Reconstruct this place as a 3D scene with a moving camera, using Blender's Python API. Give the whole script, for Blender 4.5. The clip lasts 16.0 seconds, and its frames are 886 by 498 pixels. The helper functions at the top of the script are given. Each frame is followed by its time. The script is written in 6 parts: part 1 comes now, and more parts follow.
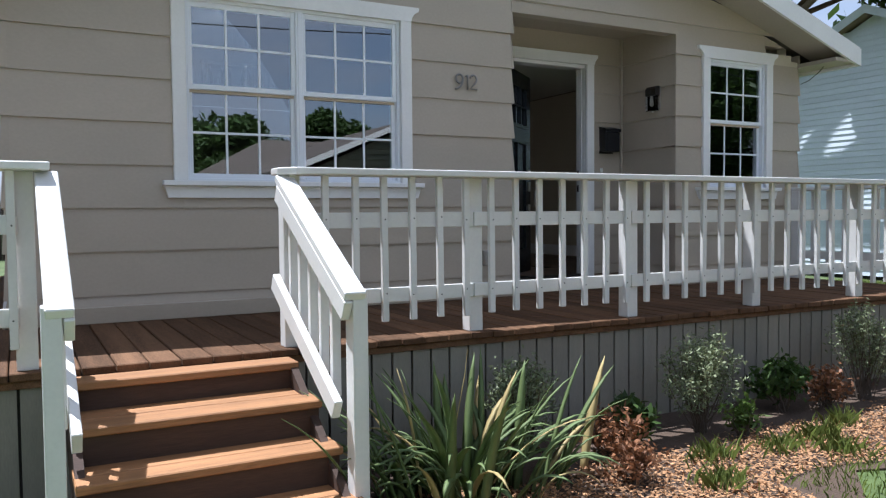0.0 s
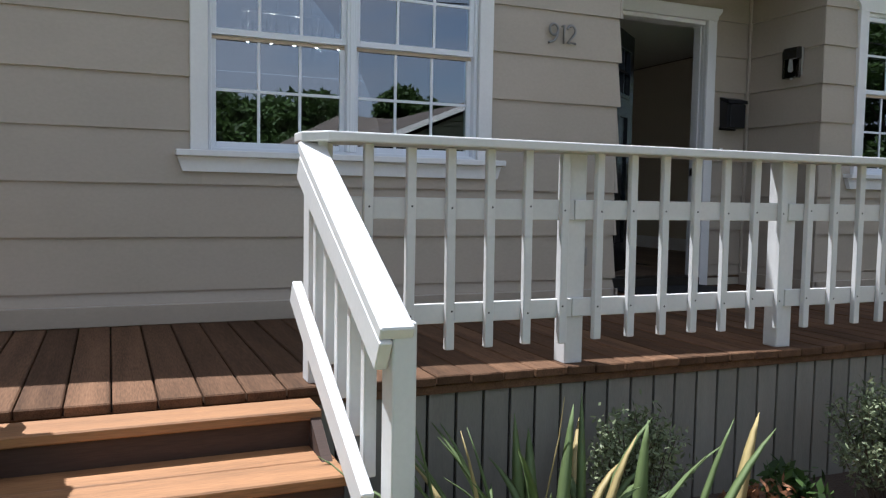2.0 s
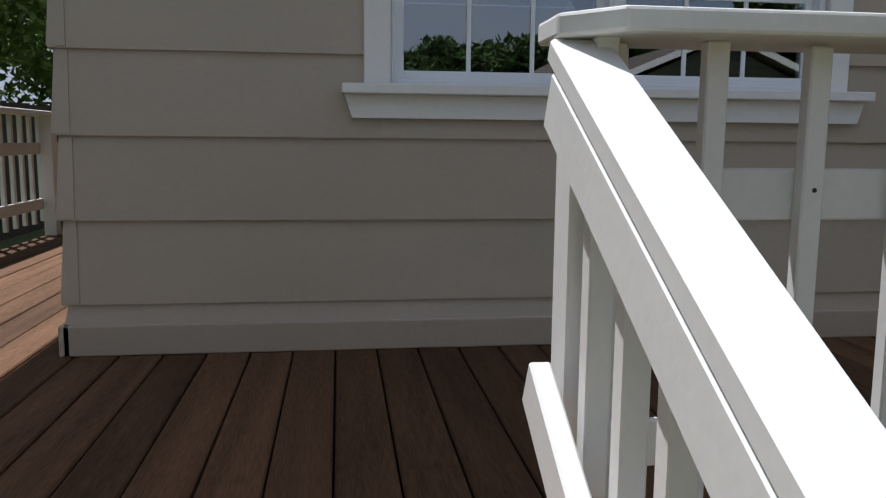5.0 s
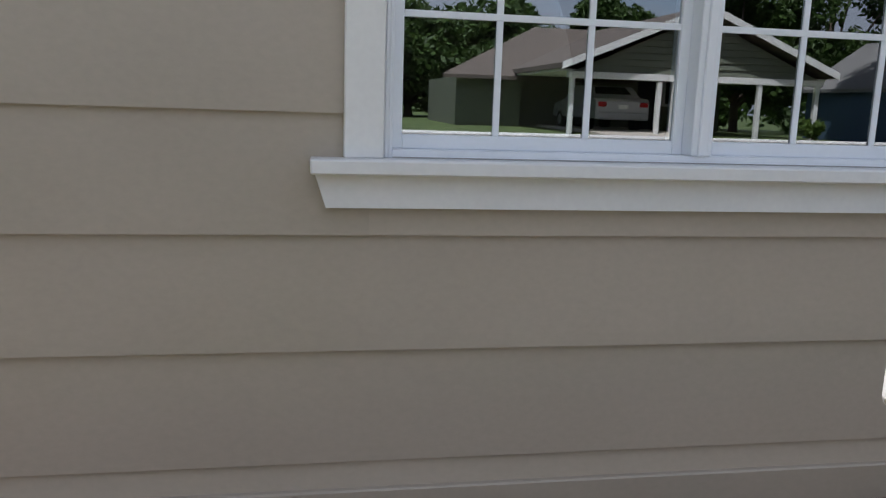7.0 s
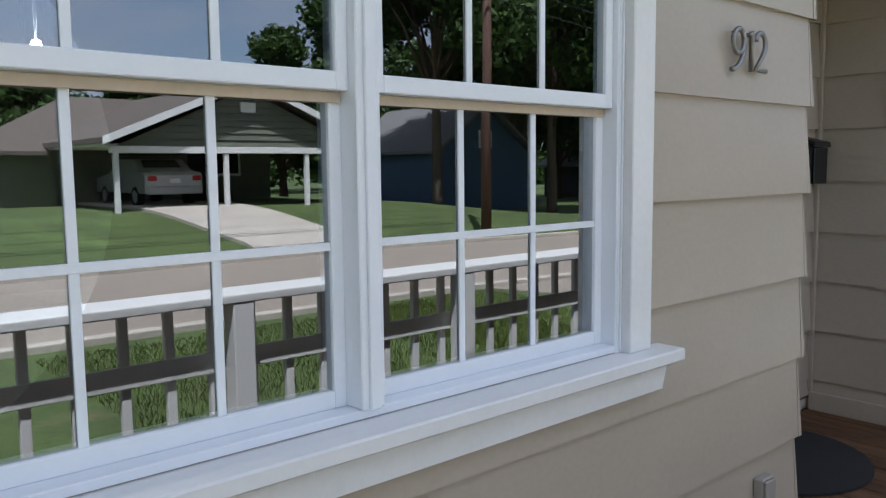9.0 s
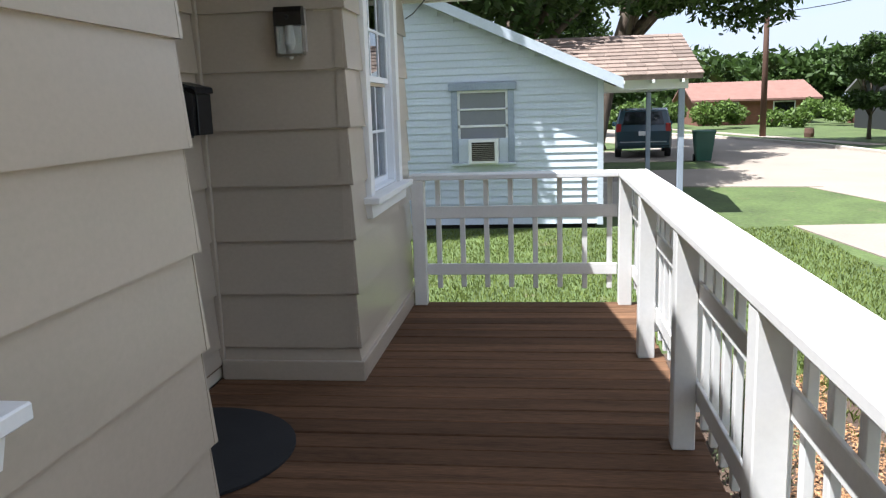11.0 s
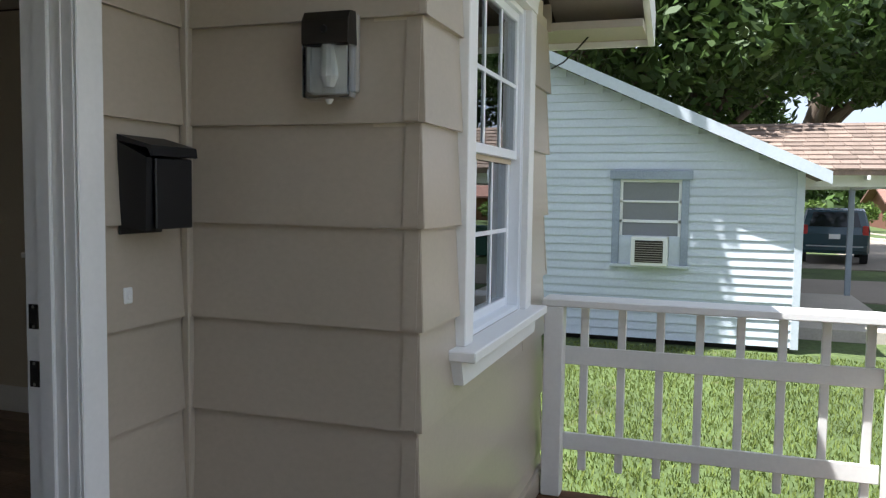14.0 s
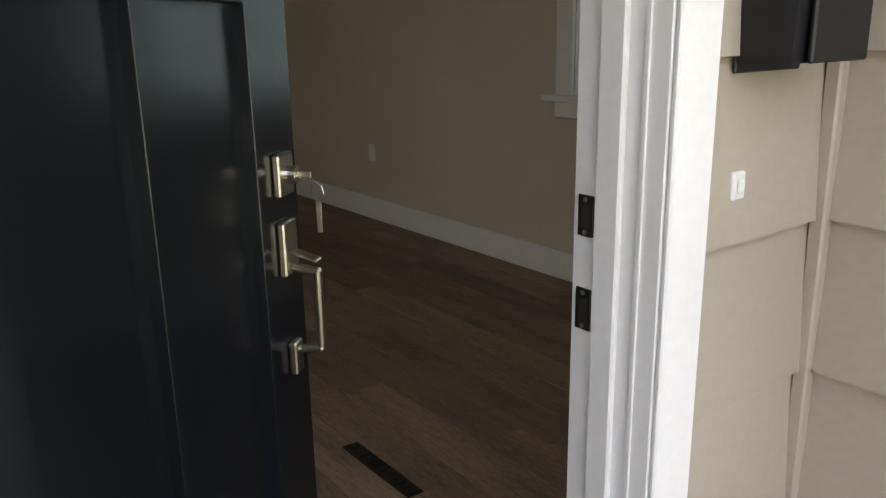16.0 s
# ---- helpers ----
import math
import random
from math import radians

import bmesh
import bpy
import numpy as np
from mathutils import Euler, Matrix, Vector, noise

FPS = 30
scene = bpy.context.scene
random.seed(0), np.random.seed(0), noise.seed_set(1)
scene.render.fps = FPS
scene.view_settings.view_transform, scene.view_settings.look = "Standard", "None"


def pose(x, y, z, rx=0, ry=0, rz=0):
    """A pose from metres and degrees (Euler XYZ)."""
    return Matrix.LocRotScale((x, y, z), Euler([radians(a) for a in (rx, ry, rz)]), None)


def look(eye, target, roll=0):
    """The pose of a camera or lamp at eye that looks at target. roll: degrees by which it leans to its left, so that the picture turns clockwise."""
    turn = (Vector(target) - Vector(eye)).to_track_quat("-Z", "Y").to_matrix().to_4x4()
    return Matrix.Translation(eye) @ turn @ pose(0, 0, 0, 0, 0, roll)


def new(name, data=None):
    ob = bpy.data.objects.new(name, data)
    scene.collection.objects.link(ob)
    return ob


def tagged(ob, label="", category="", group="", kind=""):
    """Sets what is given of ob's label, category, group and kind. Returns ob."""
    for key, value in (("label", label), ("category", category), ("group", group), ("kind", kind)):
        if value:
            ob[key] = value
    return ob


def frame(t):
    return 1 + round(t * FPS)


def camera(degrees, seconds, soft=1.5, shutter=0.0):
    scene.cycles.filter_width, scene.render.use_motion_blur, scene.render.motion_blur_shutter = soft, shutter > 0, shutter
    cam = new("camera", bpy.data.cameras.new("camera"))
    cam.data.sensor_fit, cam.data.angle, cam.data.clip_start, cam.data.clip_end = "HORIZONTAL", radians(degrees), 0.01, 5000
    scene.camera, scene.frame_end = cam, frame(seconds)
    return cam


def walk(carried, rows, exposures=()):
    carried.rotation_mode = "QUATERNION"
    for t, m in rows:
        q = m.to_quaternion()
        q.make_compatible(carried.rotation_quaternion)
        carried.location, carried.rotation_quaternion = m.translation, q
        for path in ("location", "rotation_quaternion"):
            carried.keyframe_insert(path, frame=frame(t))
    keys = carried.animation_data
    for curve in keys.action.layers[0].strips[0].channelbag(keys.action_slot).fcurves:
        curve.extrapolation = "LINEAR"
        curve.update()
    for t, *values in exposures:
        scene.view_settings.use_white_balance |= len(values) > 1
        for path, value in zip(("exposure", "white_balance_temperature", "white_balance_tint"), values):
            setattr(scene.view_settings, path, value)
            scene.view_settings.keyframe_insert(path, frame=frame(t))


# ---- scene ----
cam = camera(58.5, 16.0, 1.25)
PATH = [
    (0, (-1.246, -5.479, 0.673), (-0.3, -3.719, 0.587), -0.5),
    (0.5, (-1.126, -5.243, 0.69), (-0.203, -3.471, 0.592), -0.2),
    (1, (-1.017, -4.909, 0.693), (-0.104, -3.134, 0.558), -0.4),
    (1.5, (-0.875, -4.641, 0.685), (0.006, -2.852, 0.534), 0.1),
    (2, (-0.722, -4.377, 0.699), (0.056, -2.54, 0.564), 1.0),
    (2.5, (-0.675, -4.065, 0.695), (0.041, -2.203, 0.55), 0.1),
    (3, (-0.648, -3.8, 0.697), (0.03, -1.927, 0.526), -0.2),
    (3.5, (-0.552, -3.535, 0.702), (-0.014, -1.616, 0.528), 0.4),
    (4, (-0.508, -3.312, 0.692), (-0.078, -1.369, 0.492), 0.4),
    (4.5, (-0.465, -2.997, 0.72), (-0.121, -1.041, 0.479), 0.2),
    (5, (-0.411, -2.748, 0.729), (-0.152, -0.784, 0.458), 0.5),
    (5.2, (-0.39, -2.657, 0.737), (-0.166, -0.689, 0.461), 0.7),
    (7.3, (-0.411, -1.736, 1.081), (-0.024, 0.191, 0.713), 1.8),
    (7.5, (-0.387, -1.687, 1.102), (0.036, 0.247, 0.813), 1.3),
    (8, (-0.335, -1.603, 1.224), (0.224, 0.298, 0.953), 0.9),
    (8.5, (-0.321, -1.354, 1.258), (0.626, 0.397, 1.058), -0.3),
    (9, (-0.318, -1.203, 1.39), (0.994, 0.292, 1.186), -0.6),
    (9.5, (-0.247, -1.158, 1.401), (1.34, 0.041, 1.19), -0.5),
    (10, (-0.097, -1.073, 1.406), (1.72, -0.261, 1.203), -1.2),
    (10.2, (-0.033, -1.039, 1.408), (1.849, -0.397, 1.2), -1.4),
    (12.3, (1.158, -0.884, 1.335), (3.111, -0.844, 0.905), -0.8),
    (12.5, (1.296, -0.872, 1.364), (3.26, -0.824, 0.991), -1.0),
    (13, (1.571, -0.868, 1.372), (3.551, -0.724, 1.129), -0.8),
    (13.5, (1.885, -0.859, 1.397), (3.846, -0.505, 1.221), 0.7),
    (14, (2.157, -0.74, 1.392), (4.048, -0.106, 1.251), 0.8),
    (14.5, (2.367, -0.574, 1.395), (4.086, 0.439, 1.264), 0.3),
    (15, (2.568, -0.392, 1.392), (4.009, 0.985, 1.221), 0.5),
    (15.5, (2.713, -0.165, 1.361), (3.966, 1.365, 1.061), 0.4),
    (16, (2.837, 0.07, 1.337), (3.997, 1.609, 0.804), -1.0),
]
EXPOSURE = [(0, 0.94, 5400, 12), (1.5, 0.9, 5450, 12), (3.5, 0.58, 5600, 12), (4.5, 0.3, 5700, 12), (5.2, 0.26, 5700, 12), (7.3, 1.2, 5800, 13), (8.5, 1.36, 5600, 12), (10.2, 1.72, 5650, 12), (12.3, 0.8, 5720, 10), (13.5, 1.0, 5720, 10), (14.5, 2.12, 6000, 12), (15.3, 2.75, 6350, 14), (16, 3.18, 6400, 14)]
walk(cam, [(t, look(eye, target, roll)) for t, eye, target, roll in PATH], EXPOSURE)

# ---- world and light ----
SUN_X, SUN_Y = 0.250, -0.345          # how far light drifts per metre of fall
sun_dir = Vector((SUN_X, SUN_Y, -1)).normalized()
elev = math.asin(-sun_dir.z)
sun_az = math.atan2(-sun_dir.x, -sun_dir.y)   # from +y, clockwise

world = bpy.data.worlds.new("world")
scene.world = world
world.use_nodes = True
wn, wl = world.node_tree.nodes, world.node_tree.links
wn.clear()
w_out, w_bg = wn.new("ShaderNodeOutputWorld"), wn.new("ShaderNodeBackground")
w_sky, w_tc, w_map = wn.new("ShaderNodeTexSky"), wn.new("ShaderNodeTexCoord"), wn.new("ShaderNodeMapping")
w_noise, w_ramp, w_mix = wn.new("ShaderNodeTexNoise"), wn.new("ShaderNodeValToRGB"), wn.new("ShaderNodeMixRGB")
w_sky.sky_type, w_sky.sun_disc = "NISHITA", False
w_sky.sun_elevation, w_sky.sun_rotation = elev, sun_az
w_map.inputs["Scale"].default_value = (1.6, 1.6, 4.5)
w_noise.inputs["Scale"].default_value, w_noise.inputs["Detail"].default_value = 2.2, 7
w_ramp.color_ramp.elements[0].position, w_ramp.color_ramp.elements[1].position = 0.21, 0.52
w_mix.inputs["Color2"].default_value = (4.9, 5.15, 5.6, 1)
w_bg.inputs["Strength"].default_value = 0.07
wl.new(w_tc.outputs["Generated"], w_map.inputs["Vector"])
wl.new(w_map.outputs[0], w_noise.inputs["Vector"])
wl.new(w_noise.outputs["Fac"], w_ramp.inputs[0])
wl.new(w_ramp.outputs["Color"], w_mix.inputs["Fac"])
wl.new(w_sky.outputs[0], w_mix.inputs["Color1"])
wl.new(w_mix.outputs[0], w_bg.inputs["Color"])
wl.new(w_bg.outputs[0], w_out.inputs["Surface"])

sun_data = bpy.data.lights.new("sun", "SUN")
sun_data.energy, sun_data.angle, sun_data.color = 5.0, radians(0.53), (1.0, 0.94, 0.85)
sun = new("sun", sun_data)
sun.matrix_basis = look((0, 0, 30), Vector((0, 0, 30)) + sun_dir)


# ---- materials ----
def material(name, color, rough=0.6, var=0.12, scale=3.0, fine=70.0, bump=0.15, depth=0.002, metal=0.0, stretch=(1, 1, 1),
             rand=0.0, island=0.0, stain=None, stain_at=0.62, coat=0.0, spec=0.5):
    """A surface with broad blotches, fine grain, relief and, if asked, stains and piece-by-piece variation."""
    m = bpy.data.materials.new(name)
    m.use_nodes = True
    n, l = m.node_tree.nodes, m.node_tree.links
    p = n["Principled BSDF"]
    geo, mp = n.new("ShaderNodeNewGeometry"), n.new("ShaderNodeMapping")
    mp.inputs["Scale"].default_value = stretch
    l.new(geo.outputs["Position"], mp.inputs["Vector"])
    vec = mp.outputs[0]
    if rand or island:
        add = n.new("ShaderNodeVectorMath")
        add.operation = "ADD"
        mul = n.new("ShaderNodeMath")
        mul.operation, mul.inputs[1].default_value = "MULTIPLY", 37.0
        src = n.new("ShaderNodeObjectInfo").outputs["Random"] if rand else geo.outputs["Random Per Island"]
        l.new(src, mul.inputs[0])
        l.new(vec, add.inputs[0])
        l.new(mul.outputs[0], add.inputs[1])
        vec = add.outputs[0]
    big, small = n.new("ShaderNodeTexNoise"), n.new("ShaderNodeTexNoise")
    big.inputs["Scale"].default_value, big.inputs["Detail"].default_value = scale, 5
    small.inputs["Scale"].default_value, small.inputs["Detail"].default_value = fine, 4
    l.new(vec, big.inputs["Vector"])
    l.new(vec, small.inputs["Vector"])
    mixf = n.new("ShaderNodeMath")
    mixf.operation = "MULTIPLY_ADD"
    l.new(small.outputs["Fac"], mixf.inputs[0])
    mixf.inputs[1].default_value = 0.5
    half = n.new("ShaderNodeMath")
    half.operation, half.inputs[1].default_value = "MULTIPLY", 0.5
    l.new(big.outputs["Fac"], half.inputs[0])
    l.new(half.outputs[0], mixf.inputs[2])
    ramp = n.new("ShaderNodeValToRGB")
    e = ramp.color_ramp.elements
    e[0].position, e[1].position = 0.3, 0.7
    e[0].color = (*[c * (1 - var) for c in color], 1)
    e[1].color = (*[min(1, c * (1 + var)) for c in color], 1)
    l.new(mixf.outputs[0], ramp.inputs[0])
    col = ramp.outputs["Color"]
    if rand or island:
        hsv = n.new("ShaderNodeHueSaturation")
        rng_node = n.new("ShaderNodeMapRange")
        amount = rand or island
        rng_node.inputs["To Min"].default_value, rng_node.inputs["To Max"].default_value = 1 - amount, 1 + amount
        l.new(src, rng_node.inputs["Value"])
        l.new(rng_node.outputs[0], hsv.inputs["Value"])
        l.new(col, hsv.inputs["Color"])
        col = hsv.outputs["Color"]
    if stain:
        sn, sr, sm = n.new("ShaderNodeTexNoise"), n.new("ShaderNodeValToRGB"), n.new("ShaderNodeMixRGB")
        sn.inputs["Scale"].default_value, sn.inputs["Detail"].default_value = scale * 1.7, 8
        sn.inputs["Roughness"].default_value = 0.65
        l.new(vec, sn.inputs["Vector"])
        l.new(sn.outputs["Fac"], sr.inputs[0])
        sr.color_ramp.elements[0].position, sr.color_ramp.elements[1].position = stain_at, min(1, stain_at + 0.08)
        l.new(sr.outputs["Color"], sm.inputs["Fac"])
        l.new(col, sm.inputs["Color1"])
        sm.inputs["Color2"].default_value = (*stain, 1)
        col = sm.outputs["Color"]
    l.new(col, p.inputs["Base Color"])
    p.inputs["Roughness"].default_value, p.inputs["Metallic"].default_value = rough, metal
    p.inputs["Coat Weight"].default_value = coat
    p.inputs["Specular IOR Level"].default_value = spec
    if bump:
        b = n.new("ShaderNodeBump")
        b.inputs["Strength"].default_value, b.inputs["Distance"].default_value = bump, depth
        l.new(mixf.outputs[0], b.inputs["Height"])
        l.new(b.outputs[0], p.inputs["Normal"])
    return m


def glass_material(name, tint=(0.86, 0.9, 0.9), ior=1.75, gloss=(0.93, 0.97, 1.0)):
    m = bpy.data.materials.new(name)
    m.use_nodes = True
    n, l = m.node_tree.nodes, m.node_tree.links
    n.clear()
    out, mix, fr = n.new("ShaderNodeOutputMaterial"), n.new("ShaderNodeMixShader"), n.new("ShaderNodeFresnel")
    tr, gl = n.new("ShaderNodeBsdfTransparent"), n.new("ShaderNodeBsdfGlossy")
    tr.inputs["Color"].default_value, gl.inputs["Color"].default_value = (*tint, 1), (*gloss, 1)
    gl.inputs["Roughness"].default_value, fr.inputs["IOR"].default_value = 0.0, ior
    l.new(fr.outputs[0], mix.inputs[0])
    l.new(tr.outputs[0], mix.inputs[1])
    l.new(gl.outputs[0], mix.inputs[2])
    l.new(mix.outputs[0], out.inputs["Surface"])
    return m


def lamp_material(name, color, strength):
    m = bpy.data.materials.new(name)
    m.use_nodes = True
    p = m.node_tree.nodes["Principled BSDF"]
    p.inputs["Emission Color"].default_value, p.inputs["Emission Strength"].default_value = (*color, 1), strength
    return m


SIDING = material("taupe_siding_paint", (0.430, 0.370, 0.292), 0.28, 0.06, 2.0, 45, 0.25, 0.002, rand=0.03, stretch=(1, 1, 1.4))
WHITE = material("white_trim_paint", (0.80, 0.79, 0.77), 0.45, 0.04, 4, 60, 0.12, 0.001)
RAIL = material("white_rail_paint", (0.70, 0.685, 0.655), 0.5, 0.05, 5, 55, 0.35, 0.002, rand=0.03, stain=(0.42, 0.36, 0.3), stain_at=0.76)
VINYL = material("white_vinyl", (0.82, 0.84, 0.87), 0.3, 0.02, 6, 90, 0.0)
DECK = material("red_brown_deck_stain", (0.115, 0.062, 0.033), 0.8, 0.55, 2.2, 30, 0.6, 0.003, stretch=(7, 0.55, 7), rand=0.3, spec=0.15)
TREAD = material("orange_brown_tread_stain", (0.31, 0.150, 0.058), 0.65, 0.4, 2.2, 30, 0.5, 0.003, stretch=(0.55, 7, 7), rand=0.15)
# Darker than the tread stain: the risers' shade is in the colour.
RISER = material("shaded_riser_brown", (0.055, 0.030, 0.019), 0.8, 0.35, 2.2, 30, 0.4, 0.003, stretch=(0.55, 7, 7), rand=0.1)
SKIRT = material("grey_green_skirt_paint", (0.235, 0.215, 0.175), 0.65, 0.14, 3, 40, 0.4, 0.003, stretch=(5, 5, 0.8), rand=0.1)
# Near-black fill that paints the shade of gaps, holes and hollows.
DARK = material("gap_shade_black", (0.02, 0.018, 0.016), 0.9, 0.2, 3, 20, 0.1)
BLACK = material("black_enamel", (0.006, 0.006, 0.008), 0.42, 0.1, 3, 60, 0.05, 0.001)
DOORBLACK = material("black_door_paint", (0.007, 0.009, 0.012), 0.22, 0.1, 3, 40, 0.04, 0.001, stretch=(3, 3, 0.5))
NICKEL = material("satin_nickel", (0.62, 0.58, 0.50), 0.28, 0.06, 8, 90, 0.02, metal=1.0)
STEEL = material("dark_bronze_steel", (0.05, 0.045, 0.04), 0.4, 0.1, 9, 60, 0.05, metal=0.8)
DIGIT = material("brushed_grey_metal", (0.30, 0.29, 0.28), 0.45, 0.1, 9, 90, 0.05, metal=0.9)
SIDEGLASS = glass_material("side_window_glass", (0.95, 0.97, 0.97), 1.5)
DOORGLASS = glass_material("door_glass", (0.6, 0.62, 0.63), 3.2)
GLASS = glass_material("window_glass", (0.50, 0.53, 0.54), 3.1)
CLEAR = glass_material("clear_lens_glass", (0.95, 0.96, 0.96), 1.45, (1, 1, 1))
INWALL = material("interior_beige_paint", (0.58, 0.52, 0.41), 0.7, 0.04, 2, 60, 0.1, 0.001)
INCEIL = material("interior_white_ceiling", (0.75, 0.74, 0.7), 0.8, 0.03, 2, 60, 0.1, 0.001)
PLANK = material("dark_walnut_floor", (0.165, 0.110, 0.072), 0.5, 0.6, 2.5, 30, 0.15, 0.001, stretch=(5, 0.8, 5), rand=0.3)
ROOF = material("grey_roof_shingle", (0.13, 0.12, 0.11), 0.9, 0.3, 6, 60, 0.6, 0.006)
SOFFIT = material("soffit_paint", (0.42, 0.37, 0.31), 0.6, 0.06, 3, 50, 0.1)
RUBBER = material("black_rubber_mat", (0.012, 0.012, 0.013), 0.85, 0.3, 6, 120, 0.6, 0.004)
SEAL = material("tan_weather_seal", (0.55, 0.45, 0.33), 0.6, 0.1, 5, 60, 0.1)
GREY = material("grey_plastic", (0.33, 0.30, 0.26), 0.5, 0.05, 4, 40, 0.05)
BULB = lamp_material("lit_bulb", (1.0, 0.93, 0.8), 80.0)
DISC = lamp_material("lit_downlight", (1.0, 0.97, 0.92), 13.0)


# ---- mesh helpers ----
class Shape:
    """Collects corners and faces; flat things are given thickness by their callers."""

    def __init__(self):
        self.v, self.f = [], []

    def add(self, verts, faces):
        k = len(self.v)
        self.v += [tuple(p) for p in verts]
        self.f += [tuple(i + k for i in face) for face in faces]
        return self

    def hexa(self, low, high):
        """A solid between two quads given in the same turning sense."""
        return self.add([*low, *high], [(3, 2, 1, 0), (4, 5, 6, 7), (0, 1, 5, 4), (1, 2, 6, 5), (2, 3, 7, 6), (3, 0, 4, 7)])

    def box(self, x0, x1, y0, y1, z0, z1):
        return self.hexa([(x0, y0, z0), (x1, y0, z0), (x1, y1, z0), (x0, y1, z0)], [(x0, y0, z1), (x1, y0, z1), (x1, y1, z1), (x0, y1, z1)])

    def soft(self, x0, x1, y0, y1, z0, z1, c=0.004):
        """A box with all its edges chamfered."""
        c = min(c, 0.45 * min(x1 - x0, y1 - y0, z1 - z0))
        lo, hi, v, idx = (x0, y0, z0), (x1, y1, z1), [], {}
        for sx in (0, 1):
            for sy in (0, 1):
                for sz in (0, 1):
                    s = (sx, sy, sz)
                    for axis in range(3):
                        p = []
                        for a in range(3):
                            full = hi[a] if s[a] else lo[a]
                            p.append(full if a == axis else full + (-c if s[a] else c))
                        idx[s, axis] = len(v)
                        v.append(p)
        f = []
        for axis in range(3):
            b, d = (axis + 1) % 3, (axis + 2) % 3
            for side in (0, 1):
                ring = []
                for sb, sd in ((0, 0), (1, 0), (1, 1), (0, 1)):
                    s = [0, 0, 0]
                    s[axis], s[b], s[d] = side, sb, sd
                    ring.append(idx[tuple(s), axis])
                f.append(ring if side else ring[::-1])
            for sb in (0, 1):
                for sd in (0, 1):
                    s0, s1 = [0, 0, 0], [0, 0, 0]
                    s0[axis], s1[axis] = 0, 1
                    s0[b] = s1[b] = sb
                    s0[d] = s1[d] = sd
                    s0, s1 = tuple(s0), tuple(s1)
                    ring = [idx[s0, b], idx[s1, b], idx[s1, d], idx[s0, d]]
                    f.append(ring if sb == sd else ring[::-1])
        for s in [(a, b, c2) for a in (0, 1) for b in (0, 1) for c2 in (0, 1)]:
            ring = [idx[s, 0], idx[s, 1], idx[s, 2]]
            f.append(ring if sum(s) % 2 else ring[::-1])
        return self.add(v, f)

    def bar(self, p, q, w, h, up=(0, 0, 1), c=0.004):
        """A squared bar from p to q, w wide and h high."""
        p, q = Vector(p), Vector(q)
        d = (q - p)
        n = d.length
        d.normalize()
        side = d.cross(Vector(up)).normalized()
        top = side.cross(d)
        s = Shape().soft(0, n, -w / 2, w / 2, -h / 2, h / 2, c)
        m = Matrix((d, -side, top)).transposed()
        return self.add([p + m @ Vector(a) for a in s.v], s.f)

    def tube(self, pts, r, k=8, caps=True):
        """A round tube through points; r is one radius or one a point."""
        pts = [Vector(p) for p in pts]
        rs = r if isinstance(r, (list, tuple)) else [r] * len(pts)
        v, f = [], []
        ref = Vector((0.31, 0.77, 0.55))
        for i, p in enumerate(pts):
            d = (pts[min(i + 1, len(pts) - 1)] - pts[max(i - 1, 0)]).normalized()
            a = d.cross(ref).normalized()
            b = d.cross(a)
            v += [p + rs[i] * (math.cos(2 * math.pi * j / k) * a + math.sin(2 * math.pi * j / k) * b) for j in range(k)]
        for i in range(len(pts) - 1):
            f += [(i * k + j, i * k + (j + 1) % k, (i + 1) * k + (j + 1) % k, (i + 1) * k + j) for j in range(k)]
        if caps:
            f += [tuple(range(k))[::-1], tuple(range((len(pts) - 1) * k, len(pts) * k))]
        return self.add(v, f)

    def prism(self, outline, lift):
        """A flat outline (3D points) pushed along the vector lift."""
        n, lift = len(outline), Vector(lift)
        v = [Vector(p) for p in outline] + [Vector(p) + lift for p in outline]
        f = [tuple(range(n))[::-1], tuple(range(n, 2 * n))] + [(i, (i + 1) % n, n + (i + 1) % n, n + i) for i in range(n)]
        return self.add(v, f)


ORIGIN = {}


def mesh_of(name, shape, mat, off=(0, 0, 0), smooth=False):
    me = bpy.data.meshes.new(name)
    me.from_pydata([(x - off[0], y - off[1], z - off[2]) for x, y, z in shape.v], [], shape.f)
    bm = bmesh.new()
    bm.from_mesh(me)
    bmesh.ops.recalc_face_normals(bm, faces=bm.faces)
    bm.to_mesh(me)
    bm.free()
    if smooth:
        for p in me.polygons:
            p.use_smooth = True
    me.materials.append(mat)
    return me


def cloud_mesh(name, verts, quads, mat):
    """A mesh from arrays: many small leaves, blades or chips."""
    me = bpy.data.meshes.new(name)
    me.vertices.add(len(verts))
    me.vertices.foreach_set("co", np.asarray(verts, np.float32).ravel())
    k = quads.shape[1]
    me.loops.add(quads.size)
    me.loops.foreach_set("vertex_index", quads.astype(np.int32).ravel())
    me.polygons.add(len(quads))
    me.polygons.foreach_set("loop_start", np.arange(0, quads.size, k, dtype=np.int32))
    me.update(calc_edges=True)
    me.materials.append(mat)
    return me


def thing(name, at=(0, 0, 0), label="", category="", group="", kind=""):
    """An Empty at the base of a thing; its parts are given in world places."""
    ob = new(name)
    ob.empty_display_size = 0.1
    ob.location = at
    ORIGIN[ob] = tuple(at)
    return tagged(ob, label, category, group, kind)


def local_thing(name, m, label="", category="", group="", kind=""):
    """An Empty at the pose m; its parts are given in its own axes."""
    ob = new(name)
    ob.empty_display_size = 0.1
    ob.matrix_basis = m
    ORIGIN[ob] = (0, 0, 0)
    return tagged(ob, label, category, group, kind)


